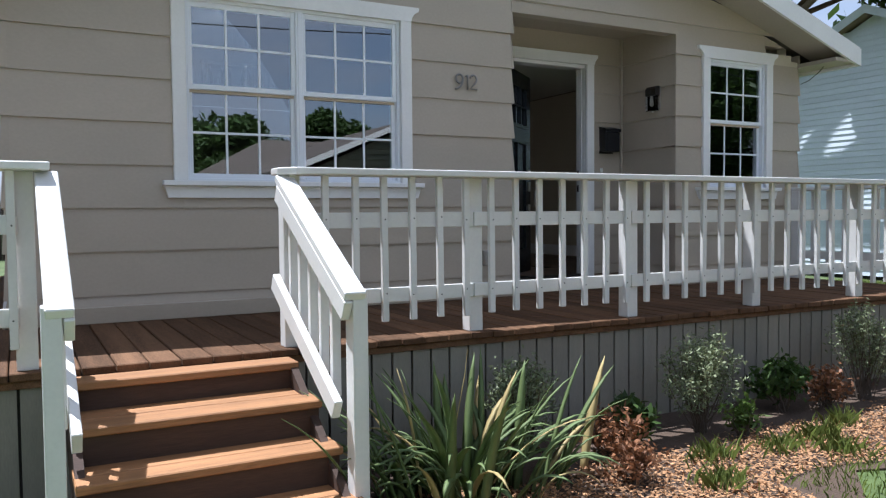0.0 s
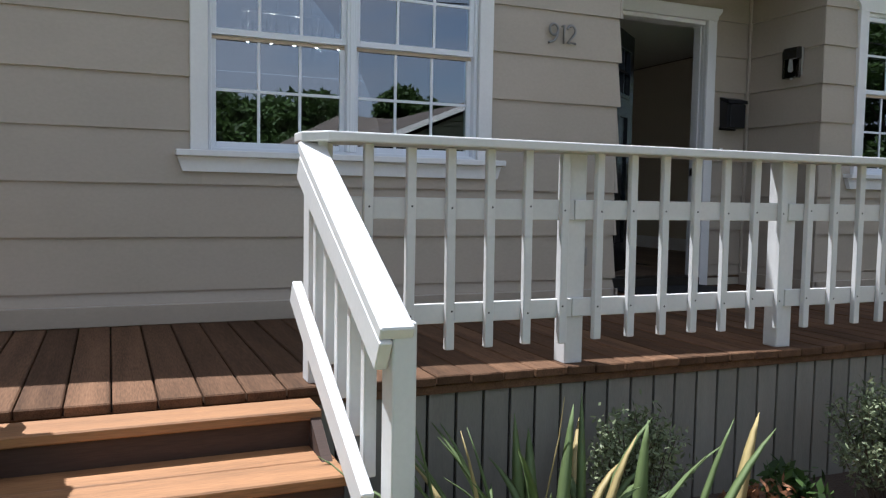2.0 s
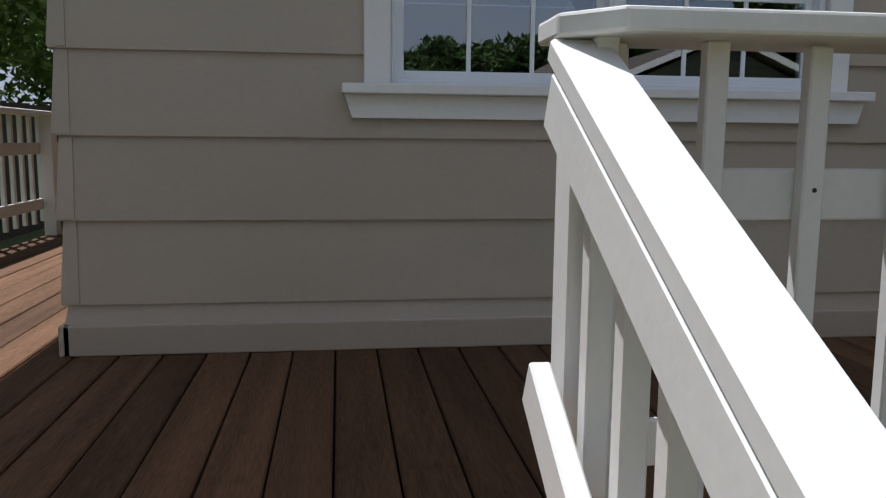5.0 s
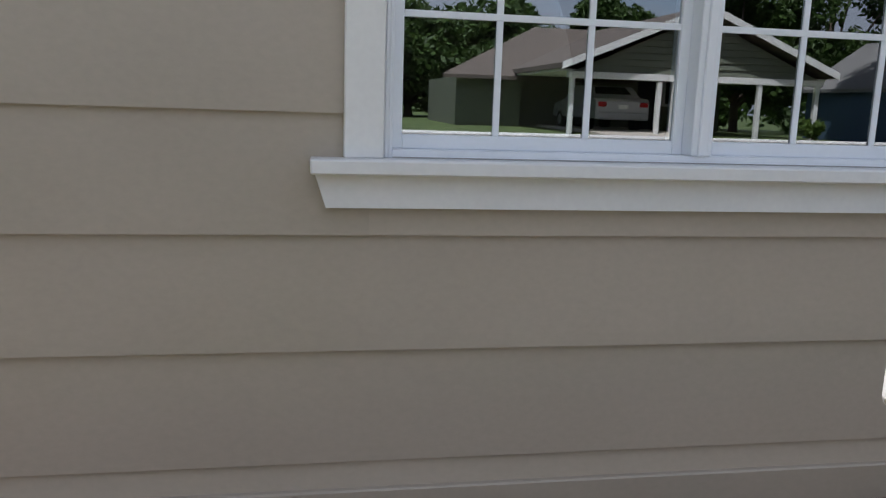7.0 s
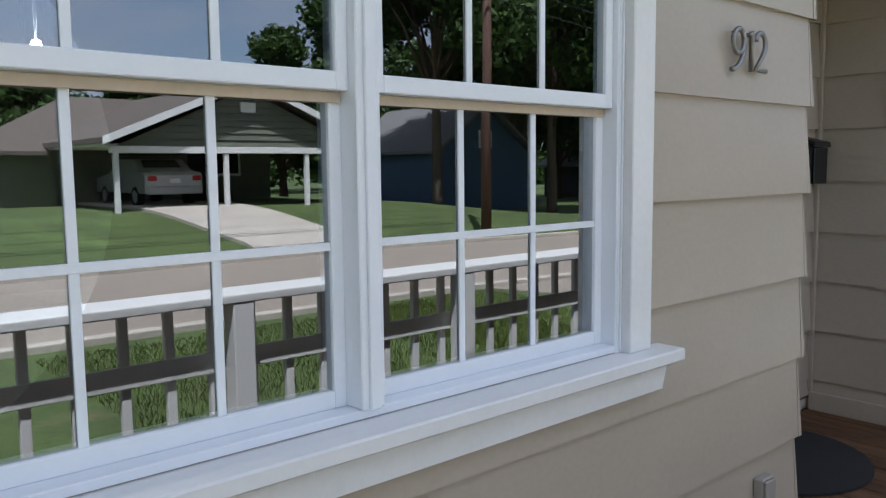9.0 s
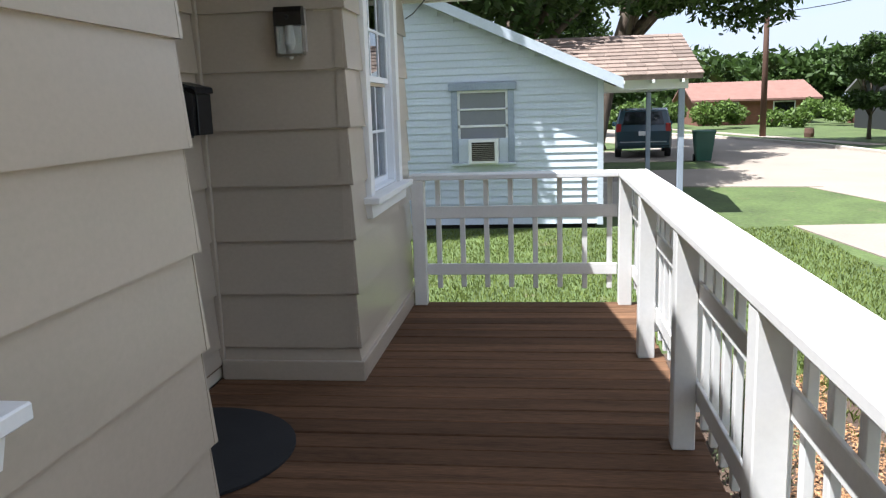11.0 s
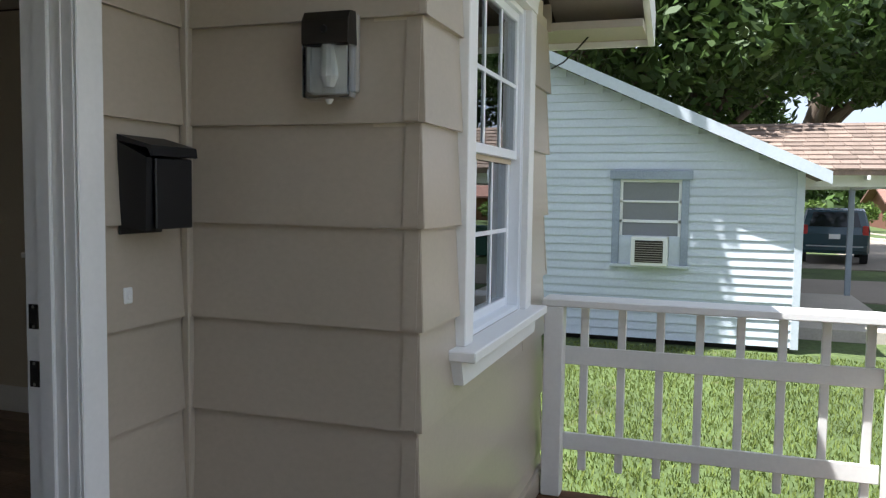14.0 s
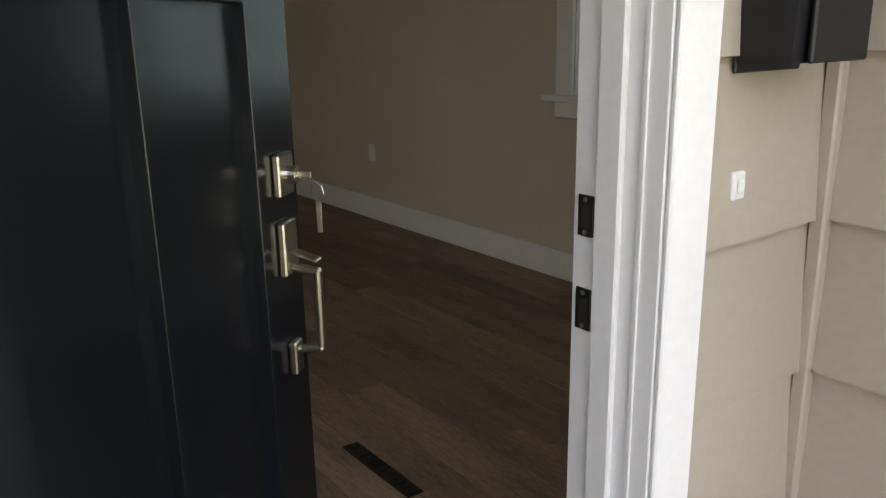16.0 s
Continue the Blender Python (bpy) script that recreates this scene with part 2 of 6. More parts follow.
def part(name, shape, mat, parent, label="", smooth=False):
    off = ORIGIN[parent]
    ob = new(name, mesh_of(name, shape, mat, off, smooth))
    ob.parent = parent
    ORIGIN[ob] = off
    return tagged(ob, label)


def solid(name, shape, mat, label="", category="", kind="", group="", smooth=False):
    """A thing or piece of the setting that is one mesh."""
    ob = new(name, mesh_of(name, shape, mat, (0, 0, 0), smooth))
    ORIGIN[ob] = (0, 0, 0)
    return tagged(ob, label, category, group, kind)


def piece(name, mesh, at, parent, turn=0.0):
    """One of many alike pieces that share a mesh."""
    ob = new(name, mesh)
    ob.parent = parent
    o = ORIGIN[parent]
    ob.location = (at[0] - o[0], at[1] - o[1], at[2] - o[2])
    ob.rotation_euler[2] = turn
    return ob


def cut(rects, hole):
    """Rectangles (x0, x1, z0, z1) less a hole."""
    out = []
    a, b, c, d = hole
    for x0, x1, z0, z1 in rects:
        if a >= x1 or b <= x0 or c >= z1 or d <= z0:
            out.append((x0, x1, z0, z1))
            continue
        if a > x0:
            out.append((x0, a, z0, z1))
        if b < x1:
            out.append((b, x1, z0, z1))
        lo, hi = max(x0, a), min(x1, b)
        if c > z0:
            out.append((lo, hi, z0, c))
        if d < z1:
            out.append((lo, hi, d, z1))
    return [r for r in out if r[1] - r[0] > 0.004 and r[3] - r[2] > 0.004]


# ---- plan of the house ----
X0, X1 = -1.31, 5.85                  # front wall
RX0, RX1, RY, RZ = 2.345, 4.165, 0.75, 2.32   # door recess
DX0, DX1, DZ0, DZ1 = 2.79, 3.69, 0.05, 2.095  # door opening
BACK = 7.2
RIDGE_X, PITCH = 2.27, 0.333
EAVE_X, EAVE_Z, RAKE_Y = 6.175, 2.31, -0.43
WEST_EAVE = -1.92
GROUND = -0.68
WIN1 = (-0.235, 1.335, 0.915, 2.135)
WIN2 = (4.575, 5.350, 0.915, 2.135)
COURSES = [0.09, 0.180, 0.463, 0.742, 1.020, 1.301, 1.585, 1.868, 2.150, 2.432, 2.714, 2.996, 3.28, 3.56]


def roof_under(x):
    return EAVE_Z - 0.16 + PITCH * (EAVE_X - RIDGE_X - abs(x - RIDGE_X))


def x_half(z):
    """Half the width of the gable at height z, under the roof."""
    return EAVE_X - RIDGE_X - (z - EAVE_Z + 0.16) / PITCH


def core(name, rects, plane, lo, hi, mat, label):
    """A wall's body from rectangles; plane 'y' runs along x, 'x' along y."""
    s = Shape()
    for a, b, c, d in rects:
        if plane == "y":
            s.box(a, b, lo, hi, c, d)
        else:
            s.box(lo, hi, a, b, c, d)
    return solid(name, s, mat, label, "wall", "structure")


def lap_boards(parent, rects_of, face, out, horizontal="x", courses=COURSES):
    """Wide lap siding: each course is a wedge, thick at its lower edge."""
    for k in range(len(courses) - 1):
        z0, z1 = courses[k], courses[k + 1]
        for a, b, c, d in rects_of(z0, z1):
            ta, tb = a, b
            if horizontal == "x" and d > 2.2:
                h = x_half(d)
                ta, tb = max(a, RIDGE_X - h), min(b, RIDGE_X + h)
                if tb - ta < 0.05:
                    continue
            jit = random.uniform(-0.0015, 0.0015)
            t0 = 0.003 + 0.018 * (z1 - c) / (z1 - z0)
            t1 = 0.003 + 0.018 * (z1 - d) / (z1 - z0)
            low = c - (0.006 if abs(c - z0) < 1e-6 else 0)
            f0, f1, bk = face + out * (t0 + jit), face + out * (t1 + jit), face
            a0, b0 = a, b
            if horizontal == "x":
                if abs(a - RX1) < 1e-3 or abs(a - X0 - 0.012) < 1e-3:
                    e = X0 if a < 0 else a
                    a0, ta = e - t0, e - t1
                if abs(b - RX0) < 1e-3 or (abs(b - X1 + 0.012) < 1e-3 and tb == b):
                    e = X1 if b > 5 else b
                    b0, tb = e + t0, e + t1
            elif a == 0.0:
                a0, ta = 0.001 - t0, 0.001 - t1
            if horizontal == "x":
                a, b = a0, b0
                s = Shape().hexa([(a, f0, low), (b, f0, low), (b, bk, low), (a, bk, low)], [(ta, f1, d), (tb, f1, d), (tb, bk, d), (ta, bk, d)])
            else:
                s = Shape().hexa([(f0, a0, low), (f0, b, low), (bk, b, low), (bk, a0, low)], [(f1, ta, d), (f1, b, d), (bk, b, d), (bk, ta, d)])
            part("siding_board", s, SIDING, parent)


# front wall
holes = [(RX0, RX1, -1, RZ), WIN1, WIN2]
rects = [(X0, X1, 0.0, 2.2)]
for h in holes:
    rects = cut(rects, h)
rects += [(X0 + 0.1, X1 - 0.1, 2.2, 2.26)]
for h in holes:
    rects = cut(rects, h)
wall_front = core("wall_front", rects, "y", 0.004, 0.14, INWALL, "taupe lap-sided front wall under the gable")
# the gable starts above the recess head
part("gable_backing", Shape().prism([(RIDGE_X - x_half(2.33), 0.004, 2.33), (RIDGE_X + x_half(2.33), 0.004, 2.33), (RIDGE_X, 0.004, roof_under(RIDGE_X))], (0, 0.13, 0)), SIDING, wall_front)


def front_rects(z0, z1):
    r = [(X0 + 0.012, X1 - 0.012, z0, z1)]
    for h in holes[:1] + [(w[0] - 0.03, w[1] + 0.03, w[2] - 0.03, w[3] + 0.03) for w in holes[1:]]:
        r = cut(r, h)
    return r


lap_boards(wall_front, front_rects, 0.003, -1)
for a, b in ((X0 - 0.02, RX0 + 0.02), (RX1 - 0.02, X1 + 0.02)):
    part("base_board", Shape().soft(a, b, -0.034, 0.003, 0.0, 0.105, 0.004), SIDING, wall_front)
part("recess_head_board", Shape().soft(RX0 - 0.0, RX1 + 0.0, -0.012, 0.003, RZ - 0.001, RZ + 0.09, 0.003), SIDING, wall_front)

# recess walls, 9 cm thick, sided towards the porch
wall_door = core("wall_door", cut([(RX0 - 0.1, RX1 + 0.1, 0.0, 2.418)], (DX0 - 0.03, DX1 + 0.03, 0.0, DZ1 + 0.03)), "y", RY + 0.004, RY + 0.12, INWALL, "taupe lap-sided wall round the front door")
lap_boards(wall_door, lambda a, b: cut([(RX0, RX1, a, min(b, 2.42))], (DX0 - 0.06, DX1 + 0.06, 0, DZ1 + 0.06)) if a < 2.4 else [], RY + 0.003, -1)
wall_recess_west = core("wall_recess_west", [(0.141, RY + 0.004, 0.0, 2.418)], "x", RX0 - 0.1, RX0 - 0.004, INWALL, "side wall of the door recess")
lap_boards(wall_recess_west, lambda a, b: [(0.0, RY - 0.012, a, min(b, 2.42))] if a < 2.4 else [], RX0 - 0.003, 1, "y")
wall_recess_east = core("wall_recess_east", [(0.141, RY + 0.004, 0.0, 2.418)], "x", RX1 + 0.004, RX1 + 0.1, INWALL, "taupe lap-sided wall of the door recess")
lap_boards(wall_recess_east, lambda a, b: [(0.0, RY - 0.012, a, min(b, 2.42))] if a < 2.4 else [], RX1 + 0.003, -1, "y")
part("base_board", Shape().soft(RX1 - 0.034, RX1 + 0.003, -0.034, RY - 0.02, 0.0, 0.105, 0.004), SIDING, wall_recess_east)
part("base_board", Shape().soft(RX0 - 0.003, RX0 + 0.034, -0.034, RY - 0.02, 0.0, 0.105, 0.004), SIDING, wall_recess_west)
part("corner_bead", Shape().soft(RX1 - 0.032, RX1 - 0.004, RY - 0.032, RY - 0.004, 0.105, 2.42, 0.004), SIDING, wall_recess_east)
for k in range(1, 8):
    z0, z1 = COURSES[k], COURSES[k + 1]
    part("corner_cap", Shape().hexa([(RX1 - 0.0228, 0.0, z0), (RX1 - 0.0228, 0.042, z0), (RX1 - 0.010, 0.042, z0), (RX1 - 0.010, 0.0, z0)], [(RX1 - 0.0058, 0.0, z1 - 0.008), (RX1 - 0.0058, 0.042, z1 - 0.008), (RX1, 0.042, z1 - 0.008), (RX1, 0.0, z1 - 0.008)]), SIDING, wall_recess_east)
solid("ceiling_recess", Shape().box(RX0 - 0.1, RX1 + 0.1, 0.141, RY + 0.12, 2.42, 2.46), SOFFIT, "painted soffit over the front door", "ceiling", "structure")

# other walls of the house
wall_west = core("wall_west", [(0.141, BACK, -0.1, 2.39)], "x", X0 + 0.004, X0 + 0.14, INWALL, "taupe lap-sided side wall")
lap_boards(wall_west, lambda a, b: [(0.0, BACK, a, min(b, 2.27))] if a < 2.2 else [], X0 + 0.003, -1, "y")
part("base_board", Shape().soft(X0 - 0.034, X0 + 0.003, -0.034, BACK, 0.0, 0.105, 0.004), SIDING, wall_west)
SIDEWIN = (1.30, 2.80, 1.02, 2.15)
wall_east = core("wall_east", cut([(0.141, BACK, GROUND, 2.39)], SIDEWIN), "x", X1 - 0.14, X1 - 0.004, INWALL, "taupe lap-sided side wall with a window")
lap_boards(wall_east, lambda a, b: cut([(0.0, BACK, a, min(b, 2.27))], SIDEWIN) if a < 2.2 else [], X1 - 0.003, 1, "y")
core("wall_back", [(X0, X1, GROUND, 2.39)], "y", BACK, BACK + 0.14, INWALL, "back wall of the house")
for k in range(1, 8):
    # metal corner caps on each course
    z0, z1 = COURSES[k], COURSES[k + 1]
    part("corner_cap", Shape().hexa([(X0 - 0.0232, -0.0222, z0), (X0 + 0.035, -0.0222, z0), (X0 + 0.035, -0.010, z0), (X0 - 0.0232, -0.010, z0)], [(X0 - 0.0055, -0.0055, z1 - 0.008), (X0 + 0.035, -0.0055, z1 - 0.008), (X0 + 0.035, 0.001, z1 - 0.008), (X0 - 0.0055, 0.001, z1 - 0.008)]), SIDING, wall_front)

# roof: two slopes with fascia and soffit
def eave(sx):
    """Place and height of an eave, and the ridge's height."""
    xe = EAVE_X if sx > 0 else WEST_EAVE
    zr = EAVE_Z + PITCH * (EAVE_X - RIDGE_X)
    return xe, zr - PITCH * abs(xe - RIDGE_X), zr


def roof_slab(sx, name):
    xe, ze, zr = eave(sx)
    return Shape().hexa([(RIDGE_X, RAKE_Y, zr - 0.06), (xe, RAKE_Y, ze - 0.06), (xe, BACK + 0.4, ze - 0.06), (RIDGE_X, BACK + 0.4, zr - 0.06)],
                        [(RIDGE_X, RAKE_Y, zr), (xe, RAKE_Y, ze), (xe, BACK + 0.4, ze), (RIDGE_X, BACK + 0.4, zr)])


roof = thing("roof", (RIDGE_X, 3, 2.4), "grey shingle gable roof with white rake boards", "roof", kind="structure")
for sx in (-1, 1):
    part("roof_slope", roof_slab(sx, ""), ROOF, roof)
    xe, ze, zr = eave(sx)
    part("rake_board", Shape().hexa([(RIDGE_X, RAKE_Y - 0.03, zr - 0.19), (xe, RAKE_Y - 0.03, ze - 0.19), (xe, RAKE_Y, ze - 0.19), (RIDGE_X, RAKE_Y, zr - 0.19)],
                                    [(RIDGE_X, RAKE_Y - 0.03, zr - 0.012), (xe, RAKE_Y - 0.03, ze - 0.012), (xe, RAKE_Y, ze - 0.012), (RIDGE_X, RAKE_Y, zr - 0.012)]), WHITE, roof, "white painted rake board")
    part("rake_soffit", Shape().hexa([(RIDGE_X, RAKE_Y + 0.001, zr - 0.12), (xe, RAKE_Y + 0.001, ze - 0.12), (xe, 0.002, ze - 0.12), (RIDGE_X, 0.002, zr - 0.12)],
                                     [(RIDGE_X, RAKE_Y + 0.001, zr - 0.061), (xe, RAKE_Y + 0.001, ze - 0.061), (xe, 0.002, ze - 0.061), (RIDGE_X, 0.002, zr - 0.061)]), SOFFIT, roof)
    xw = X1 if sx > 0 else X0
    part("eave_soffit", Shape().box(min(xw, xe), max(xw, xe), RAKE_Y + 0.001, BACK + 0.4, ze - 0.16, ze - 0.125), SOFFIT, roof)
    part("fascia_board", Shape().soft(min(xe, xe + sx * 0.025), max(xe, xe + sx * 0.025), RAKE_Y - 0.03, BACK + 0.4, ze - 0.19, ze - 0.02, 0.003), WHITE, roof, "white painted fascia board")

# interior
floor_in = solid("floor", Shape().box(X0 + 0.14, RX0 - 0.1, 0.14, BACK, -0.02, 0.060).box(RX1 + 0.1, X1 - 0.14, 0.14, BACK, -0.02, 0.060).box(RX0 - 0.1, RX1 + 0.1, RY + 0.05, BACK, -0.02, 0.060), DARK, "dark walnut plank floor", "floor", "structure")
solid("ceiling", Shape().box(X0 + 0.14, RX0 - 0.1, 0.14, BACK, 2.40, 2.43).box(RX1 + 0.1, X1 - 0.14, 0.14, BACK, 2.40, 2.43).box(RX0 - 0.1, RX1 + 0.1, RY + 0.12, BACK, 2.40, 2.43), INCEIL, "white flat ceiling", "ceiling", "structure")
bb = thing("baseboard", (2, 3, 0.045), "tall white painted baseboard", "baseboard", kind="structure")
part("board", Shape().soft(X1 - 0.158, X1 - 0.141, 0.16, BACK - 0.01, 0.075, 0.225, 0.004), WHITE, bb)
part("board", Shape().soft(X0 + 0.16, X1 - 0.16, BACK - 0.018, BACK - 0.001, 0.075, 0.225, 0.004), WHITE, bb)
x = X0 + 0.15
while x < X1 - 0.16:
    y = 0.15 - random.uniform(0, 1.0)
    while y < BACK - 0.01:
        a, b = max(y, 0.145), min(y + 1.22, BACK - 0.002)
        if x + 0.16 > RX0 - 0.1 and x < RX1 + 0.1:
            a = max(a, RY + 0.205)
        if b - a > 0.05:
            part("plank", Shape().soft(x + 0.0006, min(x + 0.16, X1 - 0.145) - 0.0006, a + 0.0006, b - 0.0006, 0.060, 0.075, 0.0015), PLANK, floor_in)
        y += 1.22
    x += 0.16
part("subfloor_entry", Shape().box(RX0 - 0.1, RX1 + 0.1, RY + 0.0, RY + 0.2, 0.06, 0.0745), PLANK, floor_in)


# ---- windows ----
def window(name, m, w, z0, z1, double, label, glass=GLASS):
    """A white double-hung window in an opening w wide, built round its middle; the wall's face is y = 0, outside is -y."""
    win = local_thing(name, m, label, "window", kind="structure")
    a, b = -w / 2, w / 2
    for x0, x1 in ((a - 0.09, a), (b, b + 0.09)):
        part("casing", Shape().soft(x0, x1, -0.036, 0.01, z0, z1, 0.003), WHITE, win)
    outline = [(a - 0.09, -0.04, z1), (b + 0.09, -0.04, z1), (b + 0.095, -0.04, z1 + 0.03), (b + 0.115, -0.04, z1 + 0.06), (b + 0.15, -0.04, z1 + 0.08), (b + 0.155, -0.04, z1 + 0.11),
               (a - 0.155, -0.04, z1 + 0.11), (a - 0.15, -0.04, z1 + 0.08), (a - 0.115, -0.04, z1 + 0.06), (a - 0.095, -0.04, z1 + 0.03)]
    part("head_casing", Shape().prism(outline, (0, 0.05, 0)), WHITE, win, "flared white head board")
    part("window_sill", Shape().soft(a - 0.165, b + 0.165, -0.092, 0.06, z0 - 0.034, z0, 0.004), WHITE, win)
    part("apron", Shape().prism([(a - 0.155, -0.046, z0 - 0.035), (b + 0.155, -0.046, z0 - 0.035), (b + 0.130, -0.046, z0 - 0.112), (a - 0.130, -0.046, z0 - 0.112)], (0, 0.05, 0)), WHITE, win, "white apron with slanted ends")
    frame_s = Shape().soft(a, a + 0.022, -0.004, 0.1, z0, z1, 0.002).soft(b - 0.022, b, -0.004, 0.1, z0, z1, 0.002)
    frame_s.soft(a + 0.022, b - 0.022, -0.004, 0.1, z1 - 0.022, z1, 0.002).soft(a + 0.022, b - 0.022, -0.004, 0.1, z0, z0 + 0.02, 0.002)
    for e, sg in ((a, 1), (b, -1)):
        for k, (p, q) in enumerate(((0.004, 0.009), (0.013, 0.018))):
            u, w2 = e + sg * p, e + sg * q
            frame_s.soft(min(u, w2), max(u, w2), -0.010 + 0.004 * k, -0.004, z0 + 0.001, z1 - 0.001, 0.001)
    part("window_frame", frame_s, VINYL, win)
    part("seam", Shape().box(a + 0.024, b - 0.024, -0.0052, -0.0042, z0 + 0.0015, z0 + 0.0032), GREY, win, "dark open seam above the sill")
    bays = [(a + 0.022, b - 0.022)]
    if double:
        mid = (a + b) / 2
        part("mullion", Shape().soft(mid - 0.027, mid + 0.027, -0.012, 0.1, z0 + 0.02, z1 - 0.022, 0.003).soft(mid - 0.012, mid + 0.012, -0.02, -0.011, z0 + 0.02, z1 - 0.022, 0.002), VINYL, win)
        bays = [(a + 0.022, mid - 0.027), (mid + 0.027, b - 0.022)]
    zm = z0 + 0.02 + (z1 - z0 - 0.042) * 0.517
    for c, d in bays:
        for low in (True, False):
            p0, p1 = (z0 + 0.02, zm + 0.012) if low else (zm - 0.012, z1 - 0.022)
            y = 0.040 if low else 0.012
            sash = Shape()
            t, rail = (0.027, 0.034)
            sash.soft(c, c + t, y, y + 0.026, p0, p1, 0.002).soft(d - t, d, y, y + 0.026, p0, p1, 0.002)
            sash.soft(c + t, d - t, y, y + 0.026, p1 - rail, p1, 0.002).soft(c + t, d - t, y, y + 0.026, p0, p0 + rail, 0.002)
            so = part("lower_sash" if low else "upper_sash", sash, VINYL, win)
            if low:
                part("seal_strip", Shape().soft(c + 0.004, d - 0.004, y - 0.006, y - 0.0005, p1 - 0.045, p1 - 0.026, 0.001), SEAL, so, "tan weather seal")
            g0, g1, q0, q1 = c + t, d - t, p0 + rail, p1 - rail
            pane = part("pane", Shape().box(g0 - 0.004, g1 + 0.004, y + 0.010, y + 0.016, q0 - 0.004, q1 + 0.004), glass, so, "reflective clear window glass")
            pane.visible_shadow = False
            for i in (1, 2):
                x = g0 + (g1 - g0) * i / 3
                part("muntin", Shape().soft(x - 0.008, x + 0.008, y + 0.004, y + 0.0095, q0, q1, 0.001), VINYL, so)
            zz = (q0 + q1) / 2
            part("muntin", Shape().soft(g0, g1, y + 0.003, y + 0.0092, zz - 0.008, zz + 0.008, 0.001), VINYL, so)
    return win


window("window_1", pose((WIN1[0] + WIN1[1]) / 2, 0, 0), WIN1[1] - WIN1[0], WIN1[2], WIN1[3], True, "white double-hung twin window with grid muntins")
window("window_2", pose((WIN2[0] + WIN2[1]) / 2, 0, 0), WIN2[1] - WIN2[0], WIN2[2], WIN2[3], False, "single white double-hung window with grid muntins")
window("window_3", pose(X1, (SIDEWIN[0] + SIDEWIN[1]) / 2, 0, 0, 0, 90), SIDEWIN[1] - SIDEWIN[0], SIDEWIN[2], SIDEWIN[3], True, "white double-hung twin window in the side wall", SIDEGLASS)
wi = thing("window_casing_inside", (X1 - 0.14, 2.0, 0.95), "white interior window casing with a stool", "trim", kind="structure")
for y0, y1 in ((SIDEWIN[0] - 0.11, SIDEWIN[0]), (SIDEWIN[1], SIDEWIN[1] + 0.11)):
    part("casing", Shape().soft(X1 - 0.16, X1 - 0.141, y0, y1, SIDEWIN[2], SIDEWIN[3] + 0.1, 0.003), WHITE, wi)
part("stool", Shape().soft(X1 - 0.2, X1 - 0.02, SIDEWIN[0] - 0.17, SIDEWIN[1] + 0.17, SIDEWIN[2] - 0.03, SIDEWIN[2], 0.004), WHITE, wi)
part("apron", Shape().soft(X1 - 0.165, X1 - 0.141, SIDEWIN[0] - 0.11, SIDEWIN[1] + 0.11, SIDEWIN[2] - 0.11, SIDEWIN[2] - 0.031, 0.006), WHITE, wi)
part("reveal", Shape().box(X1 - 0.14, X1 - 0.1, SIDEWIN[0] - 0.001, SIDEWIN[0] + 0.004, SIDEWIN[2], SIDEWIN[3]).box(X1 - 0.14, X1 - 0.1, SIDEWIN[1] - 0.004, SIDEWIN[1] + 0.001, SIDEWIN[2], SIDEWIN[3]), WHITE, wi)

# ---- front door ----
frame_d = thing("door_frame", (DX0, RY, 0), "white painted front door frame with flared head", "door frame", kind="structure")
for sx, xj in ((1, DX0), (-1, DX1)):
    def span(p, q, y0, y1, z0, z1, c):
        """From p to q metres out of the opening."""
        u, w = xj - sx * p, xj - sx * q
        return Shape().soft(min(u, w), max(u, w), y0, y1, z0, z1, c)
    part("jamb", span(0.0, 0.029, RY - 0.036, RY + 0.125, 0.0, DZ1 + 0.03, 0.002), WHITE, frame_d)
    part("stop", span(-0.012, 0.0, RY + 0.030, RY + 0.075, 0.05, DZ1, 0.003), WHITE, frame_d)
    part("weather_strip", span(-0.004, 0.0, RY - 0.004, RY + 0.004, 0.05, DZ1, 0.001), WHITE, frame_d)
    part("casing", span(0.002, 0.090, RY - 0.047, RY - 0.0365, 0.0, DZ1 + 0.03, 0.003), WHITE, frame_d)
    part("casing_back", span(0.0295, 0.088, RY - 0.0362, RY - 0.001, 0.0, DZ1 + 0.03, 0.002), WHITE, frame_d)
part("head_jamb", Shape().soft(DX0, DX1, RY - 0.012, RY + 0.125, DZ1, DZ1 + 0.03, 0.002), WHITE, frame_d)
a, b, z1 = DX0 - 0.092, DX1 + 0.092, DZ1 + 0.03
part("head_casing", Shape().prism([(a, RY - 0.05, z1), (b, RY - 0.05, z1), (b + 0.005, RY - 0.05, z1 + 0.03), (b + 0.04, RY - 0.05, z1 + 0.07), (b + 0.045, RY - 0.05, z1 + 0.1),
                                   (a - 0.045, RY - 0.05, z1 + 0.1), (a - 0.04, RY - 0.05, z1 + 0.07), (a - 0.005, RY - 0.05, z1 + 0.03)], (0, 0.04, 0)), WHITE, frame_d, "flared white head board")
part("threshold", Shape().soft(DX0, DX1, RY - 0.06, RY + 0.14, 0.0, 0.078, 0.008), STEEL, frame_d, "dark metal threshold")
